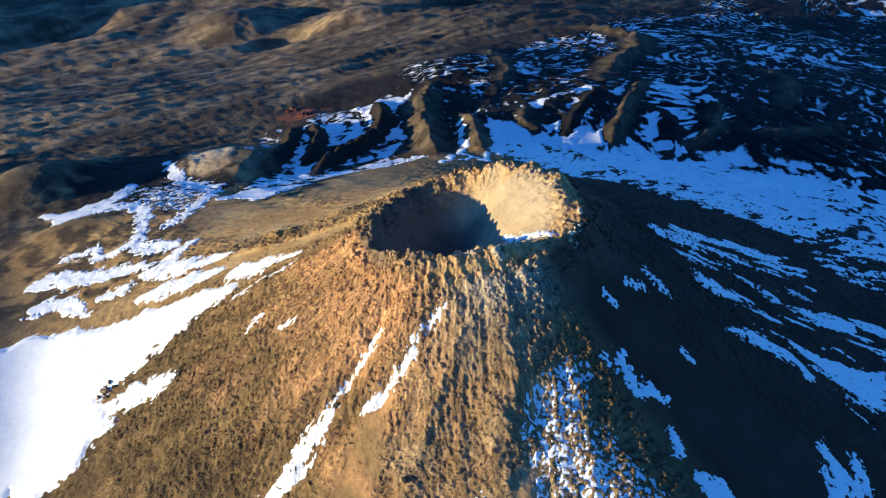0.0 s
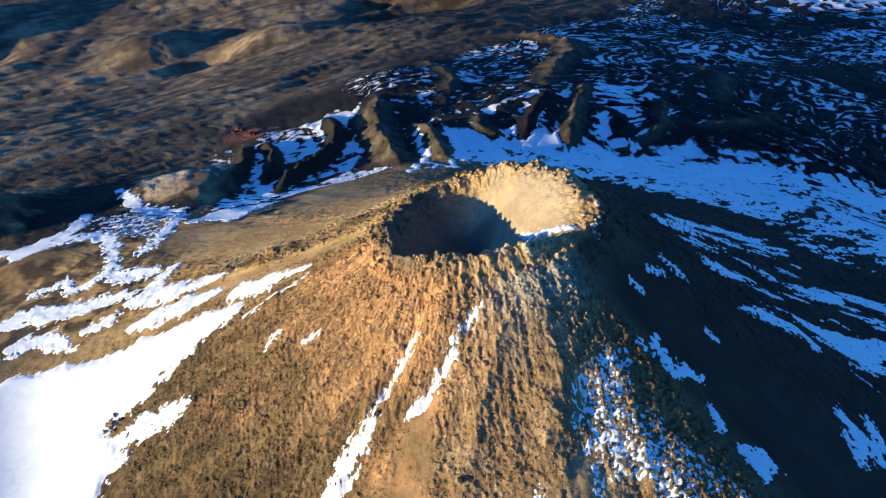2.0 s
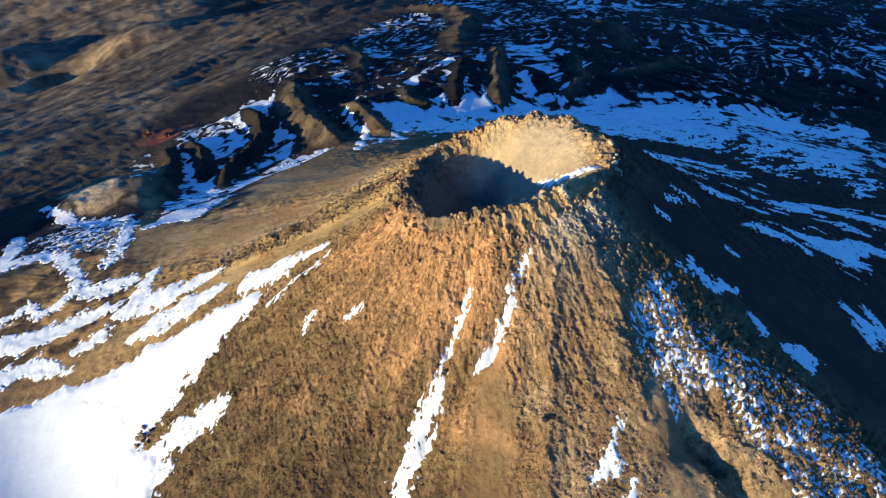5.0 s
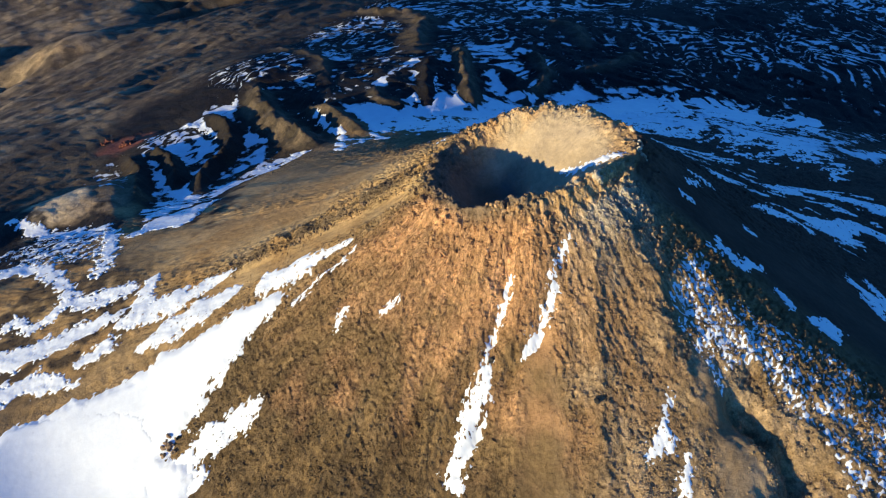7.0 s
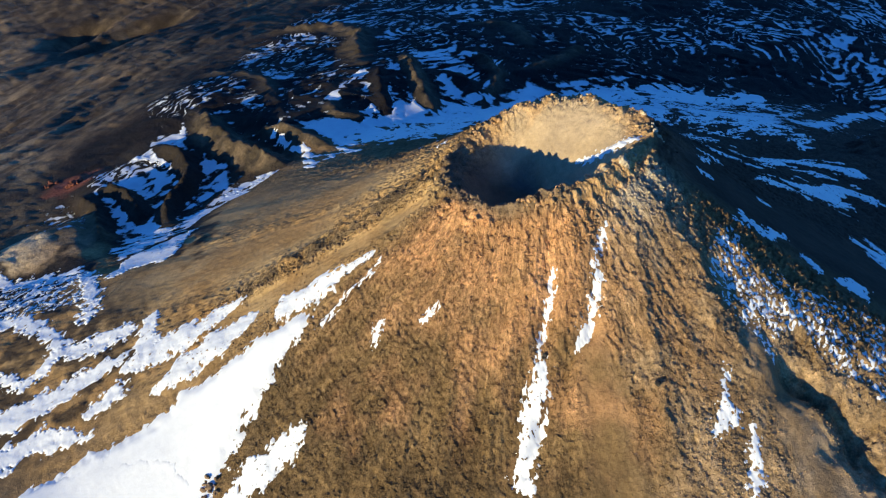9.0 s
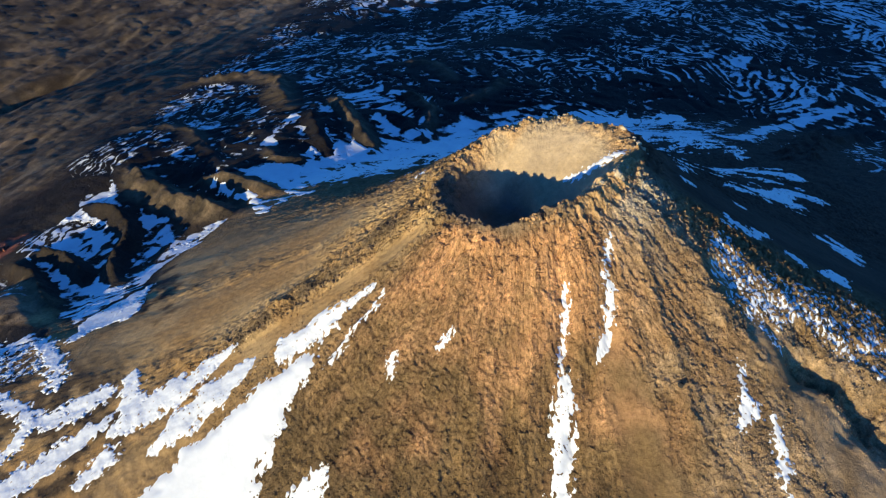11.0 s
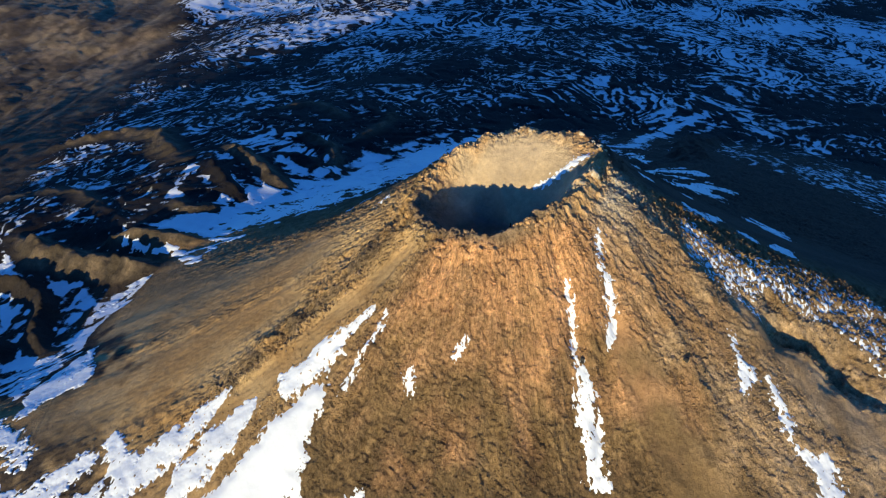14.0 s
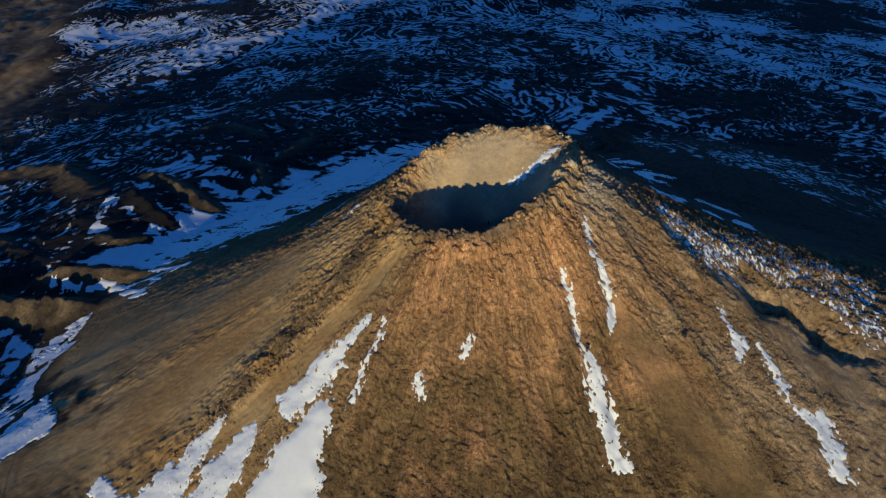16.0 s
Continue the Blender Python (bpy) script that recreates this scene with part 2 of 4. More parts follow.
# ridges and levees: bent line, height, half-width
RIDGES = [
    ([(-38, 628), (-43, 581), (-37, 534), (-30, 496), (-25, 478)], 11.0, 12),
    ([(-77, 604), (-70, 569), (-73, 537), (-81, 521), (-95, 506), (-103, 488), (-105, 472)], 8.5, 6.5),
    ([(-123, 571), (-114, 545), (-113, 519), (-116, 498)], 7.0, 6),
    ([(-140, 577), (-134, 538), (-137, 507), (-141, 470)], 6.5, 6),
    ([(-18, 563), (-5, 529), (0, 499), (1, 470)], 4.5, 7),
    ([(89, 580), (70, 540), (54, 502)], 5.2, 6),
    ([(123, 605), (99, 540), (80, 482)], 5.0, 7),
    ([(85, 865), (122, 838), (149, 786), (137, 712), (114, 675), (92, 618)], 6.0, 13),
    ([(168, 571), (157, 522), (136, 499), (116, 486)], 3.2, 7),
    ([(128, 541), (130, 513), (111, 497)], 2.4, 6),
    ([(252.8, 541.5), (206.8, 520.7), (178.0, 519.8)], 3.0, 8),
    ([(32.2, 552.5), (28.4, 524.9), (40.2, 505.8)], 3.0, 7),
    ([(7.6, 776.8), (24.2, 651.6), (9.5, 598.6)], 3.0, 9),
    ([(222.3, 666.8), (238.0, 617.9), (210.0, 556.0)], 3.0, 9),
    ([(436.3, 349.6), (333.9, 326.3), (212.9, 271.5)], 5, 9),
    ([(455.2, 335.7), (353.1, 319.9), (221.6, 261.9)], 5, 9),
    ([(-32.8, 281.3), (-52.1, 288.4), (-69.5, 295.2), (-87.6, 303.9), (-107.2, 311.9)], 2.4, 7),
    ([(8.9, 212.9), (8.0, 199.0), (4.9, 184.1), (0.3, 167.6), (10.0, 153.9), (15.8, 128.3)], 2.6, 11),
    ([(15, 159), (19, 148), (23, 132), (25, 114)], -8.0, 11),
    ([(-1.9, 207.2), (-12.2, 192.7), (-19.7, 176.1), (-31.9, 151.5)], 2.0, 4),
    ([(-28.4, 227.3), (-42.0, 213.2), (-58.5, 201.3), (-79.2, 183.9)], 2.0, 5),
    ([(-10.2, 211.0), (-21.8, 200.9), (-32.7, 192.0), (-49.2, 187.5), (-70.7, 176.8)], -2.2, 3.5),
    ([(-25.6, 219.9), (-35.6, 207.5), (-48.3, 196.9)], -2.2, 3.5),
    ([(-46.5, 254.0), (-73.1, 256.4), (-101.8, 256.0)], 2.2, 6),
]
RIB = RIDGES[16][0]
# domes and hollows: x, y, radius along, radius across, turn in degrees, height
DOMES = [
    (-161.0, 505.0, 56, 36, 0, 17),
    (-162.0, 468.0, 26, 18, 20, 6),
    (-222.0, 402.0, 34, 20, 15, 17),
    (-292.0, 488.0, 40, 34, 30, 17),
    (-112.0, 515.0, 120, 27, 84, -8),
    (-212.0, 460.0, 50, 20, 25, -9),
    (-22.0, 406.0, 62, 28, 0, 13),
    (-375.0, 1275.0, 60, 75, 20, 22),
    (-180.0, 1180.0, 70, 50, 10, 16),
    (-1020.0, 1480.0, 110, 170, 0, 60),
    (26, 1224, 75, 45, 10, -30),
    (-26, 1333, 45, 35, 30, -24),
    (-261, 1153, 55, 35, 20, -20),
    (-727, 1362, 110, 70, 30, -32),
    (690.0, 1340.0, 190, 60, 30, 18),
]


# gentle rises and hollows of the shoulder: x, y, height
SWELLS = [(-150, 520, -8.2), (-40, 540, 5.8), (80, 560, 9.1), (220, 500, 7.3), (120, 700, 4.5), (-190, 400, -11.6), (330, 250, 0.9), (-30, 680, 15.0)]


def crest(x):
    """The saddle's back ends at this y."""
    return 452 + 0.06 * x - 0.0011 * np.clip(x + 20, -200, 200) ** 2


def broad(x, y):
    """The mountain's shoulder, without the cone."""
    A = 229.3 -0.1339 * x -0.2921 * y
    B = -13.6 -0.1674 * x +0.1094 * y
    C = 121.2 +0.0545 * x -0.1837 * y
    z = softmin(10.7, A, B, C)
    for px, py, h in SWELLS:
        z = z + h * np.exp(-((x - px) ** 2 + (y - py) ** 2) / 4900.0)
    z = z + 0.15 * np.clip(x, -300, 1300) * smooth(650, 1080, y)
    # the saddle's back leans west, to the sun, as far as its crest
    lean = np.clip(0.09 * (x + 85), -3.5, 9.5) * smooth(70, 20, x)
    z = z + lean * smooth(300, 350, y) * smooth(22, -6, y - crest(x))
    plain = -155.0 + 0.1 * (np.clip(x, -500, 500) + 180) - 0.03 * (y - 1100)
    return softmax2(14.0, z, np.where(y > 700, plain, plain - 0.5 * (700 - y)))


def rolling(x, y):
    z = broad(x, y)
    for px, py, ra, rb, turn, h in DOMES:
        c, s = math.cos(math.radians(turn)), math.sin(math.radians(turn))
        u, v = ((x - px) * c + (y - py) * s) / ra, (-(x - px) * s + (y - py) * c) / rb
        q = u * u + v * v
        z = z + h * np.exp(-q * (0.6 + 0.4 * q))
    # the valley of lava banks lies level, below the saddle
    level = 16.0 + 0.03 * (x + 75) - 0.08 * (y - 530)
    return z + (level - z) * 0.9 * valley(x, y)


def polar(x, y):
    dx, dy = x - CX, y - CY
    return np.hypot(dx, dy), np.arctan2(dy, dx)


def land(x, y, fine=True):
    """Height of the ground."""
    r, phi = polar(x, y)
    z0 = rolling(x, y)
    zr = round_table(phi, RIM_DEG, RIM_Z)
    R = round_table(phi, RIM_DEG, RIM_R)
    k = round_table(phi, SLOPE_DEG, SLOPE)
    zi = zr
    if fine:
        # jagged rim
        near = np.exp(-((r - R) / 9.0) ** 2)
        zr = zr + 1.3 * near * ridged(x * 0.11, y * 0.11, 4, 11)
        zr = zr - 2.2 * np.exp(-((np.degrees(phi) - 9.0) / 2.6) ** 2)
        R = R + 2.6 * near * fbm(x * 0.12, y * 0.12, 4, 21, 0.6)
    d = np.maximum(r - R, 0)
    dd = np.minimum(d, 150)
    hollow = round_table(phi, HOLLOW_DEG, HOLLOW)
    cone = zr - k * (dd - hollow * dd * dd + (1 - 300 * hollow) * (d - dd))
    outside = softmax2(5.0, cone, z0)
    u = np.clip(r / R, 0, 1)
    floor_z = 114.5 + 0.22 * np.clip(x - CX, -22, 36)
    # a steep western wall, and a long apron of scree under the eastern one
    apron = round_table(phi, (0, 50, 80, 120, 240, 290, 325, 360), (1, 1, 0.3, 0, 0, 0.3, 1, 1))
    wall = (1 - apron) * smooth(0.15, 1.0, u) ** 1.6 + apron * smooth(-0.05, 1.0, u) ** 0.62
    inside = floor_z + (zi + (zr - zi) * smooth(0.8, 1.0, u) - floor_z) * wall
    if fine:
        inside = inside + (1.0 * ridged(x * 0.14, y * 0.14, 3, 41) + 0.35 * ridged(x * 0.4, y * 0.4, 2, 45)) * smooth(0.72, 0.9, u + 0.07 * fbm(x / 8, y / 8, 2, 47)) * smooth(1.0, 0.95, u) + 0.12 * fbm(x * 0.25, y * 0.25, 3, 43)
    z = np.where(r < R, inside, outside)
    if not fine:
        return z
    on_cone = smooth(-3, 14, cone - z0) * (r >= R)
    ro = rocky(x, y)
    # gullies and ribs that run down the cone
    w = phi * 7 + 0.5 * vnoise(r * 0.025, phi * 4, 61)
    rib = ridged(w, r * 0.018, 2, 51) + (0.5 + 0.1 * smooth(60, 10, d)) * ridged(phi * 22 + 2.2 * vnoise(x / 13, y / 13, 63), r * 0.06, 2, 55)
    rib = rib + 0.16 * ridged(phi * 55 + 0.8 * vnoise(x / 5, y / 5, 65), r * 0.16, 2, 57)
    z = z + on_cone * smooth(0, 12, d) * (0.5 + 0.22 * smooth(10, 45, d)) * rib * ro
    # blocky rubble, coarsest on the eastern shoulder
    ro = ro * (1 + 1.3 * smooth(284, 290, np.degrees(phi) % 360) * smooth(310, 302, np.degrees(phi) % 360))
    z = z + on_cone * smooth(0, 3, d) * ro * (0.45 * ridged(x * 0.13, y * 0.13, 3, 71) + 0.5 * ridged(x * 0.4, y * 0.4, 3, 75) + 0.3 * fbm(x * 0.9, y * 0.9, 2, 77))
    # crags near the rim
    crag = np.exp(-((r - R - 1) / 5.0) ** 2)
    z = z + crag * (1.1 * ridged(x * 0.12, y * 0.12, 3, 81) + 0.4 * ridged(x * 0.33, y * 0.33, 2, 85))
    away = smooth(10, -8, cone - z0) * (r > 60)
    z = z + levees(x, y)
    sel = away > 0.002
    if sel.any():
        z[sel] = z[sel] + away[sel] * lava(x[sel], y[sel])
    return z


def levees(x, y, least=-99, most=99):
    """Ridges, flow banks and gullies along their bent lines."""
    out = np.zeros_like(x)
    for pts, h, wd in RIDGES:
        if wd < least or wd > most:
            continue
        x0, x1, y0, y1 = box_of(pts, wd * 2.4)
        sel = (x > x0) & (x < x1) & (y > y0) & (y < y1)
        if sel.any():
            xs, ys = x[sel], y[sel]
            wob = (0.38 if pts[0][1] < 440 else 0.2) * wd
            dist, share, side = along(xs + wob * fbm(xs / (wd * 2.5), ys / (wd * 2.5), 3, 91), ys + wob * fbm(xs / (wd * 2.5), ys / (wd * 2.5), 3, 95), pts)
            q = dist / wd
            out[sel] += h * (0.25 + 0.75 * smooth(0, 0.15, share) * smooth(1, 0.8, share)) * np.exp(-1.5 * q ** 1.5) * (1 + (0.25 if ys.mean() > 440 else 0.6) * fbm(xs * 0.1, ys * 0.1, 3, 97) + (0.16 * ridged(xs / 8, ys / 8, 3, 99) if pts[0][1] > 440 else 0.0))
    return out


def lava(x, y):
    """Blocky flows with curved furrows, and the folds of the plains below."""
    r, phi = polar(x, y)
    wx = x + 30 * fbm(x / 130, y / 130, 3, 101)
    wy = y + 30 * fbm(x / 130, y / 130, 3, 111)
    rr, pp = np.hypot(wx - CX, wy - CY), np.arctan2(wy - CY, wx - CX)
    bend = fbm(x / 150, y / 150, 3, 131)
    radial = ridged(pp * 15, rr * 0.007, 3, 121)
    arcs = np.cos(6.2831853 * (rr / 26 + 3.6 * bend)) * (0.6 + 0.6 * vnoise(x / 60, y / 60, 139)) + 0.4 * np.cos(6.2831853 * (rr / 9.5 + 8.5 * bend))
    cross = ridged(wx / 34, wy / 34, 4, 141)
    blocks = ridged(x / 9, y / 9, 3, 145)
    far = smooth(210, 330, r)
    rough = smooth(75, 190, r) * (0.3 + 0.7 * smooth(-110, -10, x)) * (1 - 0.9 * smooth(462, 440, y + 0.25 * np.abs(x + 20)) * smooth(75, 30, x)) * (1 - 0.75 * smooth(-30, 60, y - snowline(x)))
    out = rough * (1.1 * radial * (1 - far) * smooth(-40, 60, x) + far * (0.9 * arcs + 1.1 * cross) + 0.45 * blocks) + (0.45 - 0.3 * smooth(455, 430, y) * smooth(60, 20, x)) * fbm(x * 0.09, y * 0.09, 4, 151)
    # long folds on the plains, running north-east
    plain = np.maximum(smooth(-20, 120, y - snowline(x)), smooth(-300, -360, x))
    u, v = x * 0.88 + y * 0.47, -x * 0.47 + y * 0.88
    fold = ridged(u / 190 + 0.6 * vnoise(x / 150, y / 150, 163), v / 48, 4, 161)
    out = out + smooth(-130, -190, x) * (1 - plain) * smooth(440, 520, y) * (1.3 * ridged(u / 42, v / 14, 4, 169) + 0.5 * ridged(x / 9, y / 9, 3, 173))
    return out + plain * (4.0 * fold + 2.0 * ridged(u / 50, v / 17, 4, 165)) + smooth(700, 1300, r) * 5 * ridged(x / 230, y / 230, 4, 167)


def valley(x, y):
    """Where the valley of lava banks lies, west of the cone."""
    here = np.zeros(np.shape(x))
    sel = (x > -175) & (x < 25) & (y > 385) & (y < 690)
    if sel.any():
        a, b = x[sel], y[sel]
        n = vnoise(a / 25, b / 25, 183)
        q = smooth(-152, -132, a + 4 * n - 0.05 * (b - 500)) * smooth(0, -26, a + 5 * n) * smooth(648, 612, b + 0.5 * np.clip(-70 - a, 0, 60) + 10 * n)
        here[sel] = q * smooth(-6, 14, b - 419 - 0.75 * np.clip(a + 118, 0, 68) - 0.1 * np.clip(a + 50, 0, 90) + 7 * n)
    return here


def flow_streaks(x, y):
    """How the snow lies in streaks along the valley."""
    u, v = x + 0.22 * (y - 520) + 7 * fbm(x / 30, y / 30, 2, 177), y
    return 0.55 * fbm(u / 9, v / 24, 4, 185, 0.6) + 0.5 * fbm(x / 20, y / 20, 3, 187)


def snowline(x):
    """Beyond this y the flows lie bare."""
    return np.where(x > -35, 745 + 0.9 * (x + 35), 745 + 0.6 * (x + 35))


# long curved drifts in the furrows of the north-eastern flow: bent line, half-width
DRIFTS = [
    ([(274, 340), (367, 371), (416, 372), (462, 370), (503, 368)], 6.0),
    ([(267, 286), (372, 332), (430, 353), (485, 349)], 5.0),
    ([(268, 300), (362, 344)], 4.0),
    ([(164, 574), (169, 546), (156, 518), (125, 494)], 5.0),
    ([(118, 537), (112, 510), (124, 487)], 4.0),
    ([(84, 597), (51, 568), (30, 549), (26, 520)], 4.0),
]
# smooth fans of scree: bent line, half-width
FANS = [([(-33.0, 190.0), (-45.0, 165.0), (-62.0, 130.0)], 11.0), ([(-48.0, 268.0), (-80.0, 285.0), (-118.0, 300.0)], 7.0),
        ([(-70.0, 320.0), (-100.0, 345.0), (-140.0, 390.0)], 30.0), ([(40.0, 215.0), (75.0, 185.0), (120.0, 150.0)], 30.0),
        ([(-45.0, 330.0), (-62.0, 385.0), (-75.0, 440.0)], 42.0), ([(13.0, 168.0), (9.0, 150.0), (5.0, 118.0)], 9.0)]


def rocky(x, y):
    """1 on rubble and crags, towards 0 on smooth scree."""
    out = np.ones_like(x)
    for pts, w in FANS:
        x0, x1, y0, y1 = box_of(pts, w * 1.6)
        sel = (x > x0) & (x < x1) & (y > y0) & (y < y1)
        if sel.any():
            dist, share, side = along(x[sel], y[sel], pts)
            out[sel] = np.minimum(out[sel], 0.25 + 0.75 * smooth(0.5, 1.4, dist / (w * (0.45 + 0.75 * share)) + 0.25 * fbm(x[sel] / 6, y[sel] / 6, 3, 171)))
    return out

# ---- the ground: one sheet, finest on the cone ----
def lerp3(a, b, t):
    return a + (b - a) * t[:, None]


def colours(x, y):
    """Base colours of rock, ash and scree, with some light and shade painted in."""
    r, phi = polar(x, y)
    deg = np.degrees(phi) % 360
    n1, n2, n3 = fbm(x / 60, y / 60, 4, 201), fbm(x / 14, y / 14, 4, 211), fbm(x / 160, y / 160, 4, 221)
    lavac = np.array([0.013, 0.009, 0.009])
    c = np.tile(lavac, (len(x), 1))
    # sunlit brown plains to the west
    west = smooth(-60, 60, y - snowline(x) + 40 * n1)
    streak = fbm((x * 0.88 + y * 0.47) / 70, (-x * 0.47 + y * 0.88) / 16, 4, 241)
    plain = lerp3(np.array([[0.062, 0.042, 0.026]]), np.array([[0.14, 0.096, 0.054]]), smooth(-0.4, 0.8, 0.7 * n1 + 0.8 * n3 + 0.9 * streak))
    plain = lerp3(plain, np.array([[0.20, 0.125, 0.065]]), smooth(0.25, 0.8, n3 - 0.3 * n1 + 0.3 * n2) * 0.45)
    plain = plain * (0.72 + 0.5 * smooth(-0.6, 0.6, n2 + 0.8 * streak))[:, None]
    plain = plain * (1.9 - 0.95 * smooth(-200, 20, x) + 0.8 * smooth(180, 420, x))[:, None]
    west = np.maximum(west, smooth(-290, -350, x + 30 * n1))
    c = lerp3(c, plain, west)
    left = smooth(-60, -170, x + 0.15 * (y - 300)) * (1 - west)
    c = lerp3(c, lerp3(np.array([[0.085, 0.058, 0.036]]), np.array([[0.19, 0.13, 0.072]]), smooth(-0.3, 0.8, n1 + 0.5 * n2)), left)
    # banks of black lava
    bank = smooth(0.3, 1.2, levees(x, y, 7)) * smooth(392, 410, y + 20 * n2) * (1 - smooth(0.5, 2, -x * 0.01 - 1.5))
    c = lerp3(c, np.array([[0.050, 0.038, 0.027]]), bank * 0.9)
    # the cone
    zb = rolling(x, y)
    R = 36.0
    k = round_table(phi, SLOPE_DEG, SLOPE)
    d = np.maximum(r - R, 0)
    dd = np.minimum(d, 150)
    hollow = round_table(phi, HOLLOW_DEG, HOLLOW)
    cz = 135 - k * (dd - hollow * dd * dd + (1 - 300 * hollow) * (d - dd))
    cone = smooth(-8, 10, cz - zb + 5 * n2)
    back = smooth(8, -10, y - crest(x) + 9 * n2) * smooth(-172, -140, x + 14 * n2) * smooth(75, 45, x) * smooth(255, 300, y)
    cone = np.maximum(cone, back)
    tan = np.array([0.26, 0.155, 0.07]); orange = np.array([0.50, 0.26, 0.115]); olive = np.array([0.175, 0.115, 0.054]); pale = np.array([0.52, 0.42, 0.29])
    body = lerp3(tan[None], olive[None], smooth(0.15, -0.5, n1 + 0.5 * n2) * 0.8)
    # western flank: tan scree, its colour lightened to make up for grazing sun
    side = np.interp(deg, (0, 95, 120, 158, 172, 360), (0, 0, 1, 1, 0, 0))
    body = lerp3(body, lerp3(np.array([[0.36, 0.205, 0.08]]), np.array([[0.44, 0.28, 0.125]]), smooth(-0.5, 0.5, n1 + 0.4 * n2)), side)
    low = np.interp(deg, (0, 172, 186, 245, 256, 360), (0, 0, 1, 1, 0, 0)) * smooth(18, 55, d + 10 * n2)
    body = lerp3(body, lerp3(np.array([[0.105, 0.066, 0.032]]), np.array([[0.20, 0.122, 0.052]]), smooth(-0.5, 0.6, n2)), np.clip(low, 0, 1) * 0.85)
    fan = np.interp(deg, (0, 246, 258, 288, 300, 360), (0, 0, 1, 1, 0, 0))
    body = lerp3(body, lerp3(np.array([[0.27, 0.17, 0.085]]), np.array([[0.40, 0.265, 0.145]]), smooth(-0.6, 0.5, n2 + 0.6 * n1)), fan * 0.9)
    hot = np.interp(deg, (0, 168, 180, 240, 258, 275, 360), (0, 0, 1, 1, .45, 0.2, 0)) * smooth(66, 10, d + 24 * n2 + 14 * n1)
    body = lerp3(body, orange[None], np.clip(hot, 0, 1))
    ash = np.interp(deg, (0, 255, 275, 288, 300, 318, 360), (0, 0, .7, 1, .7, 0, 0)) * smooth(26, 2, d + 8 * n2)
    body = lerp3(body, pale[None], np.clip(ash, 0, 1))
    # eastern flank's shade painted in: scree darkened where it turns from the sun
    east_shade = np.interp(deg, (0, 60, 90, 299, 312, 360), (1, 1, 0, 0, 1, 1))
    body = lerp3(body, lerp3(np.array([[0.13, 0.065, 0.04]]), np.array([[0.058, 0.027, 0.018]]), smooth(0, 26, d + 6 * n2)), east_shade * 0.96)
    dist, share, line = along(x, y, RIB)
    body = lerp3(body, np.array([[0.115, 0.08, 0.05]]), smooth(9, 5, dist + 4 * n2) * smooth(-0.4, 0.4, n2 + 0.5 * fbm(x / 4, y / 4, 3, 247)) * 0.85)
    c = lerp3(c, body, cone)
    # inside the crater
    u = r / R
    inner = smooth(1.12, 0.98, u)
    wallc = lerp3(np.array([[0.48, 0.34, 0.20]]), np.array([[0.52, 0.31, 0.14]]), smooth(0.72, 0.98, u + 0.15 * n2))
    # shade painted in: floor and wall darker on the western side
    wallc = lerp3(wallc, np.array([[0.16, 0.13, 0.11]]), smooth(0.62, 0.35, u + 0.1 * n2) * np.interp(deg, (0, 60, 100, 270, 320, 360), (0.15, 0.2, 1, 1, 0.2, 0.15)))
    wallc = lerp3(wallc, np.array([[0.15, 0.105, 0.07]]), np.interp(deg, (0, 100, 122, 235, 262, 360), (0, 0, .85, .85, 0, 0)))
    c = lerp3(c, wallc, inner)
    # pale pumice domes
    rough = smooth(-118, -150, x + 0.15 * (y - 330) + 14 * n2) * smooth(290, 320, y) * smooth(470, 440, y)
    c = lerp3(c, np.array([[0.048, 0.034, 0.024]]), rough * smooth(-0.35, 0.25, n2 + 0.5 * n1) * 0.9)
    q = np.hypot((x + 176) / 36, (y - 500) / 34)
    c = lerp3(c, lerp3(np.array([[0.30, 0.20, 0.115]]), np.array([[0.58, 0.42, 0.25]]), smooth(-14, 4, (y - 497) - 0.35 * (x + 176) + 6 * n2)), smooth(1.15, 0.9, q + 0.1 * n2))
    # black lava at the domes' feet
    q = np.hypot((x + 205) / 62, (y - 458) / 30)
    c = lerp3(c, np.array([[0.026, 0.020, 0.017]]), smooth(1.25, 0.8, q + 0.35 * n2 + 0.2 * n1))
    q = np.hypot((x + 232) / 34, (y - 505) / 48)
    c = lerp3(c, np.array([[0.022, 0.017, 0.014]]), smooth(1.25, 0.85, q + 0.3 * n2))
    q = np.hypot((x + 110) / 27, (y - 520) / 120)
    c = lerp3(c, np.array([[0.030, 0.023, 0.018]]), smooth(1.25, 0.9, q + 0.3 * n2))
    here = valley(x, y)
    c = lerp3(c, np.array([[0.03, 0.022, 0.016]]), here * 0.9)
    bank = smooth(1.4, 3.2, levees(x, y, 7)) * smooth(452, 470, y)
    c = lerp3(c, lerp3(np.array([[0.055, 0.040, 0.026]]), np.array([[0.13, 0.09, 0.055]]), smooth(-0.3, 0.5, n2)), bank)
    # its bare eastern foot, and a bank of red cinders
    q = np.hypot((x + 152) / 14, (y - 522) / 30)
    c = lerp3(c, np.array([[0.17, 0.115, 0.065]]), smooth(1.2, 0.9, q + 0.2 * n2))
    q = np.hypot((x + 137) / 20, (y - 612 - 0.1 * (x + 137)) / 13)
    c = lerp3(c, np.array([[0.26, 0.085, 0.05]]), smooth(1.3, 0.8, q + 0.3 * n2))
    return np.clip(c, 0.01, 0.9)


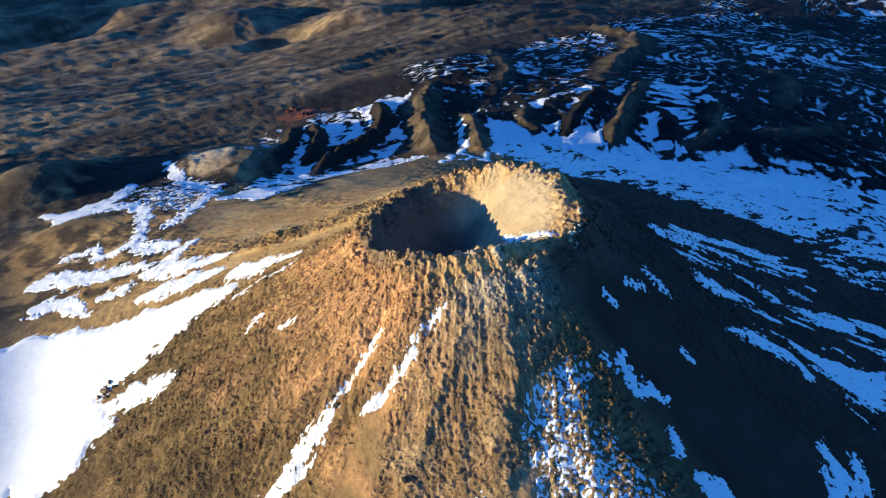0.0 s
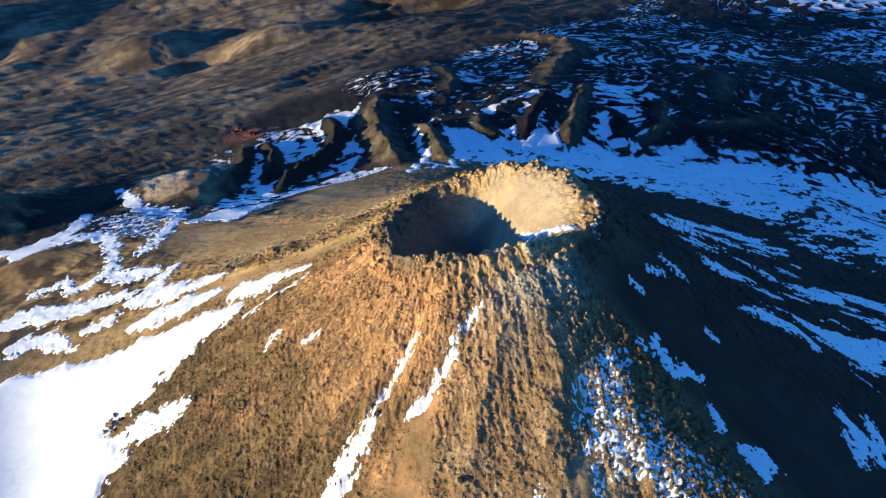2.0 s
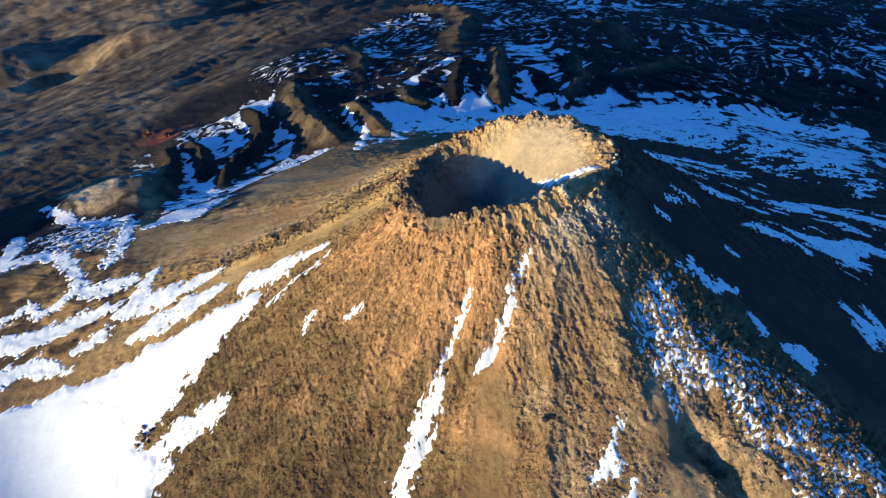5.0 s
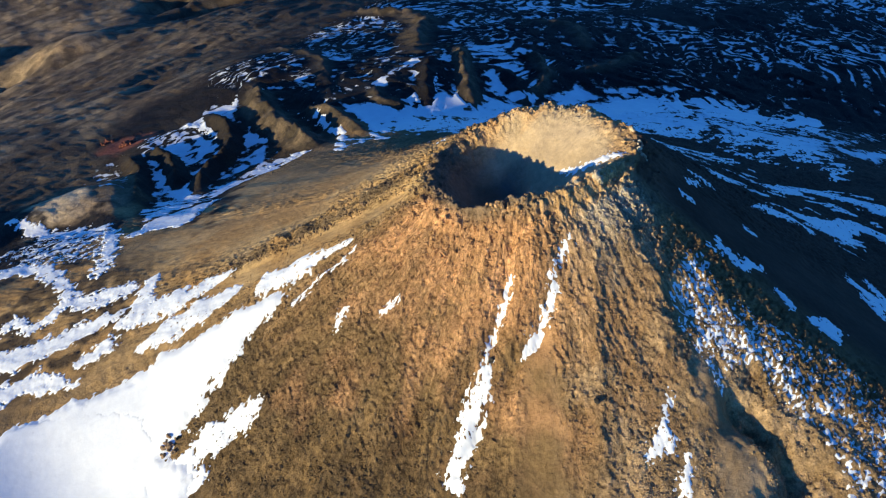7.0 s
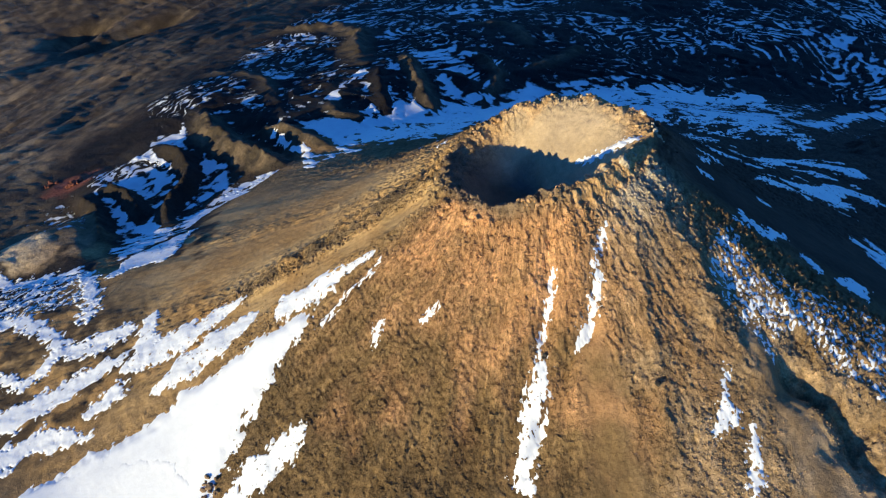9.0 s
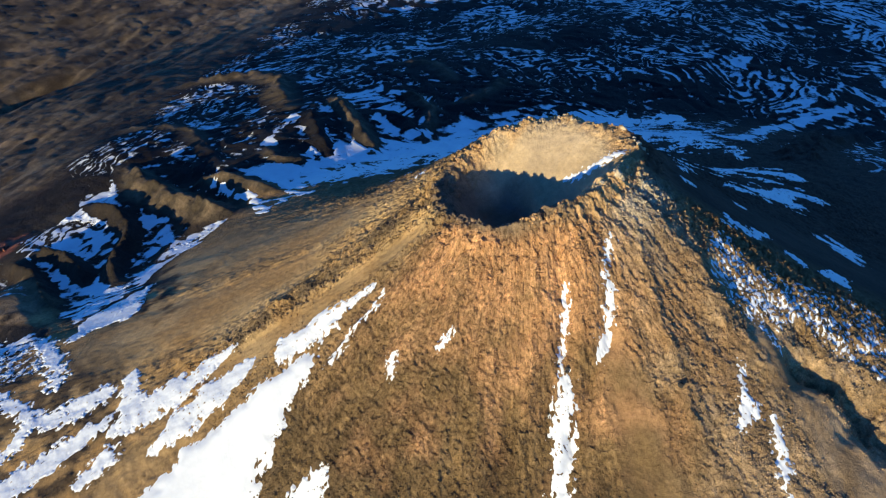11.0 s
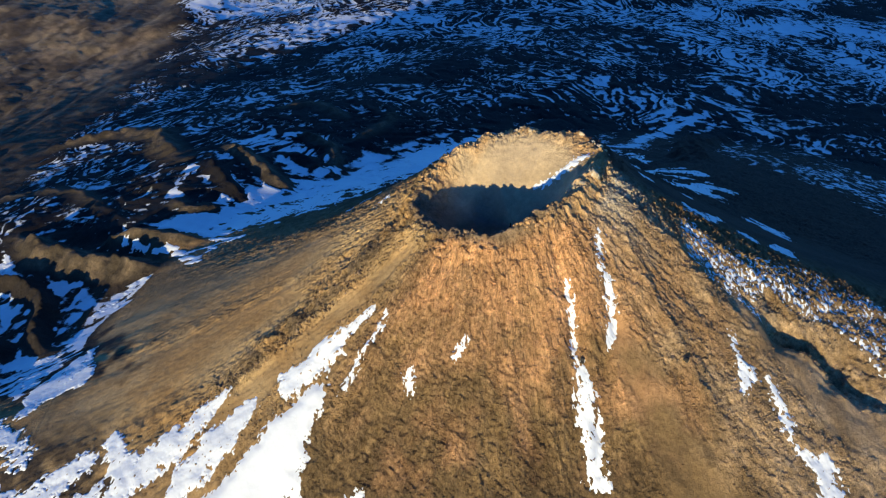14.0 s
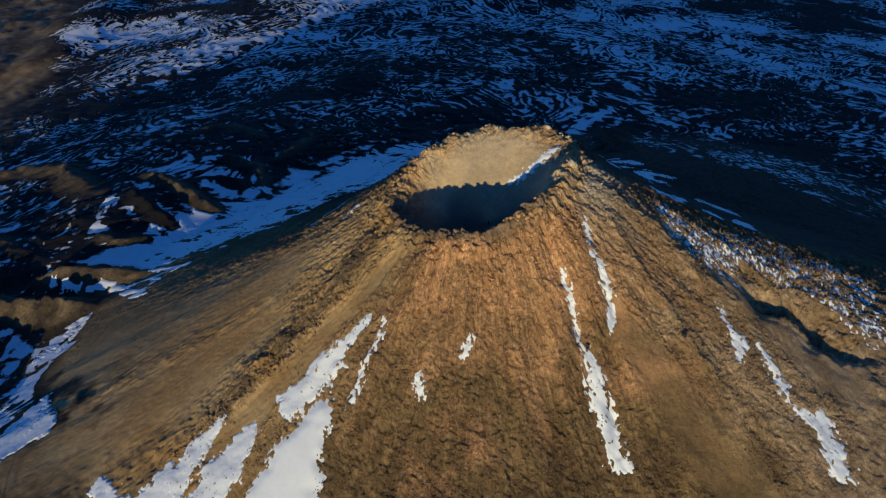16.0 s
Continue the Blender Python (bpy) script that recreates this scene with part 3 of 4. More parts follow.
def surface(x, y):
    """How far the cone's fall lines draw out the ground, and how coarse it is."""
    r, phi = polar(x, y)
    deg = np.degrees(phi) % 360
    shaded = np.interp(deg, (0, 60, 100, 298, 312, 360), (1, 1, 0, 0, 1, 1))
    on = smooth(32, 40, r) * smooth(190, 120, r)
    dist, share, line = along(x, y, RIB)
    rib = smooth(10, 5, dist)
    ro = np.maximum(rocky(x, y), rib)
    west = np.interp(deg, (0, 90, 110, 164, 174, 360), (0, 0, 1, 1, 0, 0)) * (1 - rib) * smooth(38, 46, r)
    grain = np.where(r < 200, 0.25 + 0.75 * ro, 0.75)
    grain = grain * (1 - 0.65 * west * smooth(470, 430, y)) * (1 - 0.7 * shaded * on)
    grain = 0.3 + (grain - 0.3) * smooth(22, 33, r)
    return on * ro * (1 - 0.8 * shaded) * (1 - 0.5 * west), grain


def snow_cover(x, y):
    """How much snow lies between the blocks of lava: above 0 it shows."""
    r, phi = polar(x, y)
    hl = lava(x, y)
    deg = np.degrees(phi)
    dens = 0.2 + 0.85 * np.exp(-((r - 220) / 48) ** 2) * smooth(-20, 30, x) * smooth(15, 45, deg)
    dens = dens - 0.27 * smooth(260, 340, r) + 0.55 * smooth(650, 950, r) * smooth(300, 600, x)
    dens = dens + 0.5 * fbm(x / 120, y / 120, 3, 231) * smooth(200, 300, r) + 0.15 * fbm(x / 60, y / 60, 2, 233)
    dens = np.where(x < -60, np.minimum(dens, 0.1) - 0.15 * smooth(-130, -170, x), dens)
    dens = dens + 0.35 * np.exp(-((deg - 8) / 28) ** 2) * smooth(130, 170, r) * smooth(330, 250, r)
    s = dens - 0.34 * hl - 0.3 * np.maximum(levees(x, y), 0)
    s = s - 1.6 * smooth(-50, 30, y - snowline(x))
    s = s - 1.5 * smooth(-150, -260, x)
    q = np.hypot((x + 178) / 26, (y - 440) / 18)
    speck = smooth(1.2, 0.8, q)
    zb = rolling(x, y)
    k = round_table(phi, SLOPE_DEG, SLOPE)
    d = np.maximum(r - 36, 0); dd = np.minimum(d, 150)
    hollow = round_table(phi, HOLLOW_DEG, HOLLOW)
    cz = 135 - k * (dd - hollow * dd * dd + (1 - 300 * hollow) * (d - dd))
    s = s - 1.5 * smooth(-4, 7, cz - zb - 34 * smooth(50, 100, x)) - 0.7 * smooth(-16, -2, cz - zb) * smooth(-60, -130, x)
    s = s - 0.6 * smooth(-55, -75, x) * smooth(585, 610, y)
    here = valley(x, y)
    bank = smooth(0.5, 2.2, levees(x, y, 5))
    # less snow on slopes that face the low sun: bare rock stands in for shade
    sel = here > 0.001
    if sel.any():
        a, b, e = x[sel], y[sel], 3.0
        sunny = 0.955 * (rolling(a + e, b) - rolling(a - e, b)) / (2 * e) + 0.274 * (rolling(a, b + e) - rolling(a, b - e)) / (2 * e)
        s[sel] += (0.36 + 1.2 * flow_streaks(a, b) - 1.7 * bank[sel] - 1.7 * smooth(0.02, 0.2, sunny) - s[sel]) * here[sel]
    s = s - 1.1 * bank * smooth(480, 500, y) * (1 - here)
    for pts, w in DRIFTS:
        x0, x1, y0, y1 = box_of(pts, 6 * w)
        sel = (x > x0) & (x < x1) & (y > y0) & (y < y1)
        if sel.any():
            xs, ys = x[sel], y[sel]
            dist, share, side = along(xs + 5 * vnoise(xs / 16, ys / 16, 191), ys + 5 * vnoise(xs / 16, ys / 16, 193), pts)
            s[sel] += 0.9 * np.exp(-(dist / w) ** 2) - 0.6 * np.exp(-((dist - 2.6 * w) / w) ** 2)
    s = s + (0.1 - s) * speck
    return np.clip(s, -1.5, 1.5)


def grid_mesh(name, co, faces, attrs=(), material=None):
    me = bpy.data.meshes.new(name)
    me.vertices.add(len(co)); me.vertices.foreach_set("co", co.astype(np.float32).ravel())
    me.loops.add(faces.size); me.loops.foreach_set("vertex_index", faces.astype(np.int32).ravel())
    me.polygons.add(len(faces))
    me.polygons.foreach_set("loop_start", np.arange(0, faces.size, faces.shape[1], dtype=np.int32))
    me.polygons.foreach_set("use_smooth", np.ones(len(faces), dtype=bool))
    for key, kind, data in attrs:
        a = me.attributes.new(key, kind, 'POINT')
        a.data.foreach_set("color" if kind == 'FLOAT_COLOR' else "value", data.astype(np.float32).ravel())
    me.materials.append(material)
    me.update(calc_edges=True)
    return me


def build_ground():
    # rings, close together on the cone and wider with distance
    rings = [0.3]
    while rings[-1] < 6500:
        r = rings[-1]
        rings.append(r + (0.5 if r < 30 else 0.33 if r < 45 else 0.42 if r < 100 else 0.42 + (r - 100) * 0.0105))
    rings = np.array(rings)
    # spokes, closer on the side that faces away from the flight
    dens = lambda a: 1.0 + 0.5 * smooth(-60, -20, a) * smooth(175, 150, a)
    a = np.linspace(-180, 180, 3601)
    w = dens(a); cum = np.concatenate([[0], np.cumsum((w[1:] + w[:-1]) / 2)]); cum /= cum[-1]
    n = SPOKES
    ang = np.radians(np.interp(np.arange(n) / n, cum, a))
    rr, aa = np.meshgrid(rings, ang, indexing="ij")
    x, y = (CX + rr * np.cos(aa)).ravel(), (CY + rr * np.sin(aa)).ravel()
    z = land(x, y)
    m = len(rings)
    i, j = np.meshgrid(np.arange(m - 1), np.arange(n), indexing="ij")
    i, j = i.ravel(), j.ravel()
    j2 = (j + 1) % n
    faces = np.stack([i * n + j, (i + 1) * n + j, (i + 1) * n + j2, i * n + j2], 1)
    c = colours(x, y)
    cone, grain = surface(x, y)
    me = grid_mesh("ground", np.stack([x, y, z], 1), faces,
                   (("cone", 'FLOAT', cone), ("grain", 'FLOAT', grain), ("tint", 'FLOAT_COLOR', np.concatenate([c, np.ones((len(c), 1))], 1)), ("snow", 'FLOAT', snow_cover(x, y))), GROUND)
    return tagged(new("ground", me), "volcano slopes of brown scree and black lava with snow", "ground", kind="structure")


SPOKES = 1300
build_ground()


# ---- snow that lies in strips, patches and fields ----
def lie_snow(name, label, kind, patchy, nodes, number):
    pts = [(a, b) for a, b, w in nodes]
    widths = [w for a, b, w in nodes]
    if kind in ("gully", "tongue"):
        widths = [w * (0.82 if kind == "gully" else 1.85) for w in widths]
    big = max(widths)
    x0, x1, y0, y1 = box_of(pts, big * 1.35 + 2)
    step = min(1.6, max(0.35, math.sqrt((x1 - x0) * (y1 - y0)) / 170))
    gx, gy = np.arange(x0, x1, step), np.arange(y0, y1, step)
    nx, ny = len(gx), len(gy)
    x, y = [q.ravel() for q in np.meshgrid(gx, gy, indexing="ij")]
    cum = np.concatenate([[0], np.cumsum([math.hypot(b[0] - a[0], b[1] - a[1]) for a, b in zip(pts, pts[1:])])])
    dist, share, side = along(x, y, pts)
    half = np.interp(share, cum / cum[-1], widths)
    scale = max(1.5, min(14.0, big * 0.9))
    ragged = fbm(x / scale, y / scale, 6, 301 + number, 0.62)
    m = half - dist + ragged * np.minimum(half, 9) * (0.3 + 0.6 * patchy) - np.minimum(half, 9) * (0.1 + 0.2 * patchy)
    fine = fbm(x / 1.7, y / 1.7, 4, 401 + number, 0.6)
    m = m + fine * ((0.3 if kind == "field" else 0.6) + 1.1 * patchy)
    if kind in ("tongue", "sheet"):
        rr, pp = polar(x, y)
        wide = ridged(pp * 9 + 0.6 * vnoise(x / 45, y / 45, 541), rr * 0.009, 2, 543)
        comb = (0.8 if kind == "tongue" else 0.65) * wide + 0.55 * ridged(pp * 26 + 0.7 * vnoise(x / 18, y / 18, 551), rr * 0.026, 3, 545) + 0.3 * fbm(pp * 60, rr * 0.06, 3, 547)
        m = np.minimum(m, 6.0) - 1.2 * np.minimum(half, 6.0) * smooth(0.1, 0.7, comb + 0.35 * vnoise(x / 40, y / 40, 549))
    bank = smooth(0.6, 2.2, levees(x, y, -99, 20)) * smooth(395, 420, y)
    m = m - bank * (0.7 * half + 3.5)
    if kind == "speckled":
        m = np.minimum(half * 1.2 - dist, 2.2 * (fbm(x / 4.2, y / 4.2, 3, 501 + number) + 1.1 * fbm(x / 1.1, y / 1.1, 3, 521 + number) - 0.32 + 0.5 * vnoise(x / 11, y / 11, 531)) - 6.0 * smooth(-0.6, -2.5, levees(x, y)))
    z = land(x, y).reshape(nx, ny)
    for k in range(int(min(6, 1 + big / 3)) if kind != "speckled" else 1):
        p = np.pad(z, 2, mode="edge")
        z = (p[:-4, 2:-2] + p[1:-3, 2:-2] + p[2:-2, 2:-2] + p[3:-1, 2:-2] + p[4:, 2:-2]) / 5
        p = np.pad(z, 2, mode="edge")
        z = (p[2:-2, :-4] + p[2:-2, 1:-3] + p[2:-2, 2:-2] + p[2:-2, 3:-1] + p[2:-2, 4:]) / 5
    z = z.ravel() + np.clip(0.25 * m, -0.9, 1.1 if kind == "field" else 0.32) + 0.05 * fine
    keep = (m > -0.9).reshape(nx, ny)
    cell = keep[:-1, :-1] | keep[1:, :-1] | keep[:-1, 1:] | keep[1:, 1:]
    pieces = split(cell) if kind != "speckled" else [np.nonzero(cell)]
    for k, (i, j) in enumerate(pieces):
        faces = np.stack([i * ny + j, (i + 1) * ny + j, (i + 1) * ny + j + 1, i * ny + j + 1], 1)
        used, inv = np.unique(faces, return_inverse=True)
        me = grid_mesh(name if k == 0 else "snow_patch", np.stack([x, y, z], 1)[used], inv.reshape(faces.shape), (), SNOW_MAT)
        if kind == "speckled":
            tagged(new(name, me), label, "snow", kind="stuff")
        elif k == 0:
            tagged(new(name, me), label, "snow", "snow patches")
        else:
            tagged(new("snow_patch", me), "scrap of old snow beside a larger drift", "snow", "snow patches")


def split(cell):
    """Cells that hang together, as index pairs, largest piece first; crumbs are left out."""
    left = set(zip(*[q.tolist() for q in np.nonzero(cell)]))
    pieces = []
    while left:
        todo = [left.pop()]
        piece = []
        while todo:
            a, b = todo.pop()
            piece.append((a, b))
            for q in ((a + 1, b), (a - 1, b), (a, b + 1), (a, b - 1), (a + 1, b + 1), (a - 1, b - 1), (a + 1, b - 1), (a - 1, b + 1)):
                if q in left:
                    left.remove(q)
                    todo.append(q)
        if len(piece) >= 24:
            pieces.append(piece)
    pieces.sort(key=len, reverse=True)
    return [tuple(np.array(p).T) for p in pieces[:14]]


SNOW_LABELS = {
    "gully": ("snow_strip", "white old snow in a gully of the cone"),
    "patch": ("snow_patch", "small patch of old snow on brown scree"),
    "strip": ("snow_strip", "ragged strip of white snow between rock ribs"),
    "sheet": ("snow_field", "smooth wind-packed snow bench below the cone"),
    "field": ("snow_field", "broad bright snow field at the cone's foot"),
    "tongue": ("snow_strip", "long tongue of snow on the shaded slope"),
    "speckled": ("snow_patch", "thin broken snow among rocks on the cone"),
    "crater": ("snow_patch", "snow drift on the crater's inner wall"),
}

SNOW = []


def lay(kind, patchy, *nodes):
    """One stretch of snow along a bent line: x, y, half-width."""
    SNOW.append((kind, patchy, nodes))


lay('gully', 0.5, (-32.3, 209.9, 0.7), (-36.8, 206.2, 1.0), (-40.4, 202.8, 1.0), (-46.7, 199.1, 0.9), (-49.6, 195.7, 0.8))
lay('gully', 0.5, (-11.6, 208.9, 0.8), (-21.1, 203.5, 1.0), (-21.7, 200.7, 1.9), (-26.0, 196.4, 2.0), (-30.7, 193.3, 1.4), (-34.1, 192.4, 2.7), (-36.7, 191.1, 1.9))
lay('gully', 0.5, (-49.5, 194.0, 2.9), (-52.6, 191.7, 4.1), (-57.4, 187.9, 5.3), (-61.6, 184.2, 5.5), (-64.3, 181.6, 4.6), (-69.5, 177.7, 5.0), (-70.0, 174.3, 2.5))
lay('gully', 0.5, (-2.9, 162.1, 0.8), (-7.4, 158.0, 1.9), (-9.6, 153.0, 4.5), (-16.4, 152.0, 1.5))
lay('gully', 0.5, (-5.7, 147.3, 1.4), (-10.6, 140.3, 2.8), (-15.1, 136.4, 2.9), (-17.8, 133.4, 1.9), (-19.7, 130.0, 1.3), (-18.0, 122.7, 6.7), (-23.8, 118.1, 6.4), (-28.6, 114.3, 5.6))
lay('patch', 0.3, (-65.2, 230.0, 1.1), (-68.3, 229.9, 1.6), (-71.5, 230.5, 0.7))
lay('patch', 0.3, (-80.1, 242.6, 0.8), (-85.4, 238.4, 1.0))
lay('patch', 0.4, (-81.5, 242.9, 1.2), (-84.6, 240.0, 1.6))
lay('strip', 0.25, (-225.2, 474.0, 5.6), (-224.8, 442.8, 9.6), (-239.2, 423.9, 15.1), (-264.9, 436.1, 2.8))
lay('sheet', 0.7, (156.2, 445.4, 20.9), (203.2, 453.5, 21.7), (243.0, 445.7, 28.0), (271.8, 426.4, 33.0), (302.7, 417.2, 28.9))
lay('tongue', 0.35, (84, 228, 1.5), (102, 230, 4.0), (117, 230, 6.0), (134, 228, 8.0), (142, 229, 8.0))
lay('tongue', 0.4, (96, 249, 3.0), (107, 249, 7.0), (117, 248, 4.0))
lay('tongue', 0.4, (119, 255, 3.0), (130, 260, 4.0), (140, 262, 2.5))
lay('patch', 0.4, (76, 247, 3.0), (83, 246, 4.5), (89, 247, 3.0))
lay('tongue', 0.4, (94, 264, 2.0), (106, 267, 4.0), (116, 269, 2.0))
lay('patch', 0.4, (121, 274, 1.5), (129, 274, 1.2))
lay('tongue', 0.3, (64, 268, 2.0), (82, 278, 7.0), (100, 283, 8.0), (122, 293, 8.0), (139, 298, 5.0))
lay('patch', 0.4, (70, 258, 2.0), (84, 260, 2.5))
lay('tongue', 0.25, (82, 390, 5.0), (100, 379, 11.0), (129, 378, 13.0), (152, 368, 14.0), (173, 355, 24.0), (191, 339, 30.0))
lay('tongue', 0.35, (100, 246, 3.0), (134, 256, 5.0), (154, 250, 7.0), (164, 237, 8.0))
lay('tongue', 0.35, (153, 267, 5.0), (174, 266, 8.0), (185, 261, 9.0))
lay('patch', 0.5, (38, 217, 1.2), (41, 215, 1.0))
lay('patch', 0.5, (46, 224, 1.2), (52, 226, 1.2))
lay('patch', 0.5, (54, 234, 1.0), (60, 229, 1.4))
lay('patch', 0.4, (41, 200, 1.6), (42, 196, 2.6), (44, 192, 2.2))
lay('patch', 0.5, (45, 190, 2.2), (49, 192, 2.2), (54, 190, 1.4))
lay('patch', 0.5, (36, 198, 1.0), (37, 196, 1.0))
lay('patch', 0.5, (54, 181, 1.6), (56, 176, 2.0))
lay('patch', 0.4, (61, 170, 2.5), (64, 168, 4.5), (66, 166, 4.5))
lay('patch', 0.5, (63, 209, 1.2), (66, 207, 1.0))
lay('patch', 0.7, (109, 196, 3.0), (111, 188, 6.5), (111, 182, 6.0))
lay('patch', 0.6, (119, 197, 2.0), (119, 186, 3.5))
lay('strip', 0.6, (-213, 508, 3.3), (-192, 476, 7.7), (-171, 455, 7.2), (-158, 452, 3.3))
lay('speckled', 1.0, (-209, 456, 8), (-199, 451, 14.0), (-179, 428, 16.0), (-165, 410, 10.0))
lay('strip', 0.5, (-240, 412, 7.8), (-220, 428, 8.5), (-203, 423, 6.5), (-190, 408, 5.2), (-182, 385, 5.9), (-178, 366, 4.5))
lay('strip', 0.6, (-222, 367, 3.9), (-204, 370, 4.5), (-197, 356, 3.9), (-188, 357, 5.2), (-180, 364, 4.5))
lay('strip', 0.8, (-156, 434, 4.5), (-157, 405, 6.0), (-163, 378, 5.2))
lay('speckled', 0.95, (27.3, 191.4, 3.1), (19.6, 180.9, 7.3), (22.6, 170.5, 8.6), (30.7, 159.5, 13.1), (41.0, 143.3, 17.6), (47.9, 125.7, 18.8))
lay('speckled', 1.0, (26.0, 191.5, 1.5), (20.5, 184.9, 5.9), (20.2, 176.6, 8.4), (24.9, 169.2, 11.3), (27.3, 160.7, 12.6))
lay('field', 0.06, (-100, 270, 4.5), (-115, 271, 10.4), (-133, 269, 16.2), (-152, 266, 20.8), (-172, 260, 32.5), (-191, 253, 46.8))
lay('field', 0.06, (-194, 266, 30.0), (-183, 244, 38.0), (-168, 227, 24.0))
lay('strip', 0.12, (-112, 293, 3.8), (-127, 295, 9.0), (-141, 297, 7.5), (-152, 297, 2.2))
lay('strip', 0.25, (-111, 308, 2.2), (-123, 311, 6.0), (-136, 314, 9.0), (-152, 320, 7.5))
lay('strip', 0.3, (-141, 344, 3.8), (-145, 332, 6.0), (-150, 323, 7.5))
lay('strip', 0.15, (-70, 268, 1.8), (-78, 272, 3.0), (-86, 275, 6.0), (-99, 282, 6.8))
lay('strip', 0.6, (-95, 260, 1.6), (-85, 261, 1.1), (-75, 260, 1.0), (-70, 261, 0.8))
lay('strip', 0.4, (-152, 347, 6.0), (-167, 351, 8.2), (-178, 360, 4.5))
lay('strip', 0.3, (-157, 330, 3.8), (-182, 334, 7.5), (-204, 340, 9.0), (-222, 346, 9.0))
lay('patch', 0.3, (-164, 312, 5.2), (-175, 312, 4.5))
lay('strip', 0.5, (-213, 319, 8.0), (-199, 317, 8.0), (-181, 302, 3.0))
lay('strip', 0.7, (-118.0, 238.1, 2.4), (-123.9, 237.1, 5.5), (-134.4, 237.9, 7.2), (-142.7, 235.5, 8.7), (-147.5, 232.8, 12.1))
lay('strip', 0.3, (-110.4, 426.6, 7.5), (-127.1, 416.7, 21.1), (-141.1, 413.7, 7.2))
lay('sheet', 0.25, (115.0, 425.1, 33.8), (74.8, 440.0, 60), (50.7, 461.8, 55.3), (34.8, 475.7, 52.8), (7.7, 488.4, 39.1))
lay('sheet', 0.3, (-18.1, 460.7, 16.5), (17.5, 478.9, 13.0), (51.4, 467.5, 19.0), (75.0, 449.2, 34.7), (105.2, 446.2, 26.5))
lay('patch', 0.3, (76.3, 543.2, 2.4), (67.7, 523.5, 3.0), (61.2, 507.8, 3.1))
lay('crater', 0.5, (8.0, 247.0, 0.7), (11.0, 242.5, 1.6), (15.0, 239.0, 1.8), (20.0, 235.5, 2.2), (23.0, 233.5, 1.6))
lay('strip', 0.3, (-53, 619, 3.0), (-60, 603, 4.0), (-65, 594, 3.0))
lay('patch', 0.4, (-51, 569, 3.0), (-44, 552, 4.5), (-39, 543, 2.5))
lay('patch', 0.5, (-96, 605, 3.5), (-84, 590, 5.0), (-79, 568, 3.0))
lay('patch', 0.9, (-17, 556, 7.0), (-8, 527, 9.0), (-3, 503, 5.0))
lay('strip', 0.4, (-49, 482, 3.5), (-33, 493, 3.0), (-22, 496, 2.5))
lay('strip', 0.4, (-62, 474, 2.0), (-44, 477, 2.5), (-26, 484, 2.0))
lay('patch', 0.5, (-69, 484, 3.5), (-58, 483, 3.5))
lay('patch', 0.5, (-120, 490, 3.0), (-113, 468, 5.5), (-104, 460, 3.0))
lay('strip', 0.6, (-128, 410, 2.0), (-114, 412, 3.0), (-100, 432, 2.5))
lay('patch', 0.8, (-17, 311, 1.2), (-13, 308, 1.6))
lay('patch', 0.9, (-9, 338, 1.2), (0, 330, 2.0), (8, 325, 1.2))
for number, (kind, patchy, nodes) in enumerate(SNOW):
    name, label = SNOW_LABELS[kind]
    lie_snow(name, label, kind, patchy, nodes, number)


# ---- loose rock ----
def rock_shapes(count, seed):
    """Rough convex blocks: twelve corners of an icosahedron, pushed about."""
    rng = np.random.RandomState(seed)
    g = (1 + 5 ** 0.5) / 2
    v = np.array([(-1, g, 0), (1, g, 0), (-1, -g, 0), (1, -g, 0), (0, -1, g), (0, 1, g), (0, -1, -g), (0, 1, -g), (g, 0, -1), (g, 0, 1), (-g, 0, -1), (-g, 0, 1)]) / 1.9
    f = np.array([(0, 11, 5), (0, 5, 1), (0, 1, 7), (0, 7, 10), (0, 10, 11), (1, 5, 9), (5, 11, 4), (11, 10, 2), (10, 7, 6), (7, 1, 8),
                  (3, 9, 4), (3, 4, 2), (3, 2, 6), (3, 6, 8), (3, 8, 9), (4, 9, 5), (2, 4, 11), (6, 2, 10), (8, 6, 7), (9, 8, 1)])
    return [v * (1 + 0.32 * rng.randn(12, 1)) + 0.14 * rng.randn(12, 3) for k in range(count)], f


def rubble(name, label, x, y, size, seed, dark=1.0):
    """Many loose stones as one sheet of rubble."""
    rng = np.random.RandomState(seed)
    shapes, f = rock_shapes(9, seed + 1)
    n = len(x)
    z = land(x, y)
    shape = np.array(shapes)[rng.randint(0, 9, n)]
    scale = size[:, None] * (0.7 + 0.6 * rng.rand(n, 3)) * (1.0, 1.0, 0.8)
    p = shape * scale[:, None, :]
    a = rng.rand(n) * 6.2832
    ca, sa = np.cos(a)[:, None], np.sin(a)[:, None]
    px, py = p[:, :, 0] * ca - p[:, :, 1] * sa, p[:, :, 0] * sa + p[:, :, 1] * ca
    co = np.stack([px + x[:, None], py + y[:, None], p[:, :, 2] + (z + 0.22 * size)[:, None]], 2).reshape(-1, 3)
    faces = (f[None] + (np.arange(n) * 12)[:, None, None]).reshape(-1, 3)
    c = colours(x, y) * (0.8 + 0.4 * rng.rand(n, 1)) * dark
    c = np.repeat(np.concatenate([c, np.ones((n, 1))], 1), 12, 0)
    me = grid_mesh(name, co, faces, (("tint", 'FLOAT_COLOR', c), ("snow", 'FLOAT', np.full(len(co), -2.0)), ("grain", 'FLOAT', np.full(len(co), 0.5))), GROUND)
    me.polygons.foreach_set("use_smooth", np.zeros(len(faces), dtype=bool))
    return tagged(new(name, me), label, "rubble", kind="stuff")


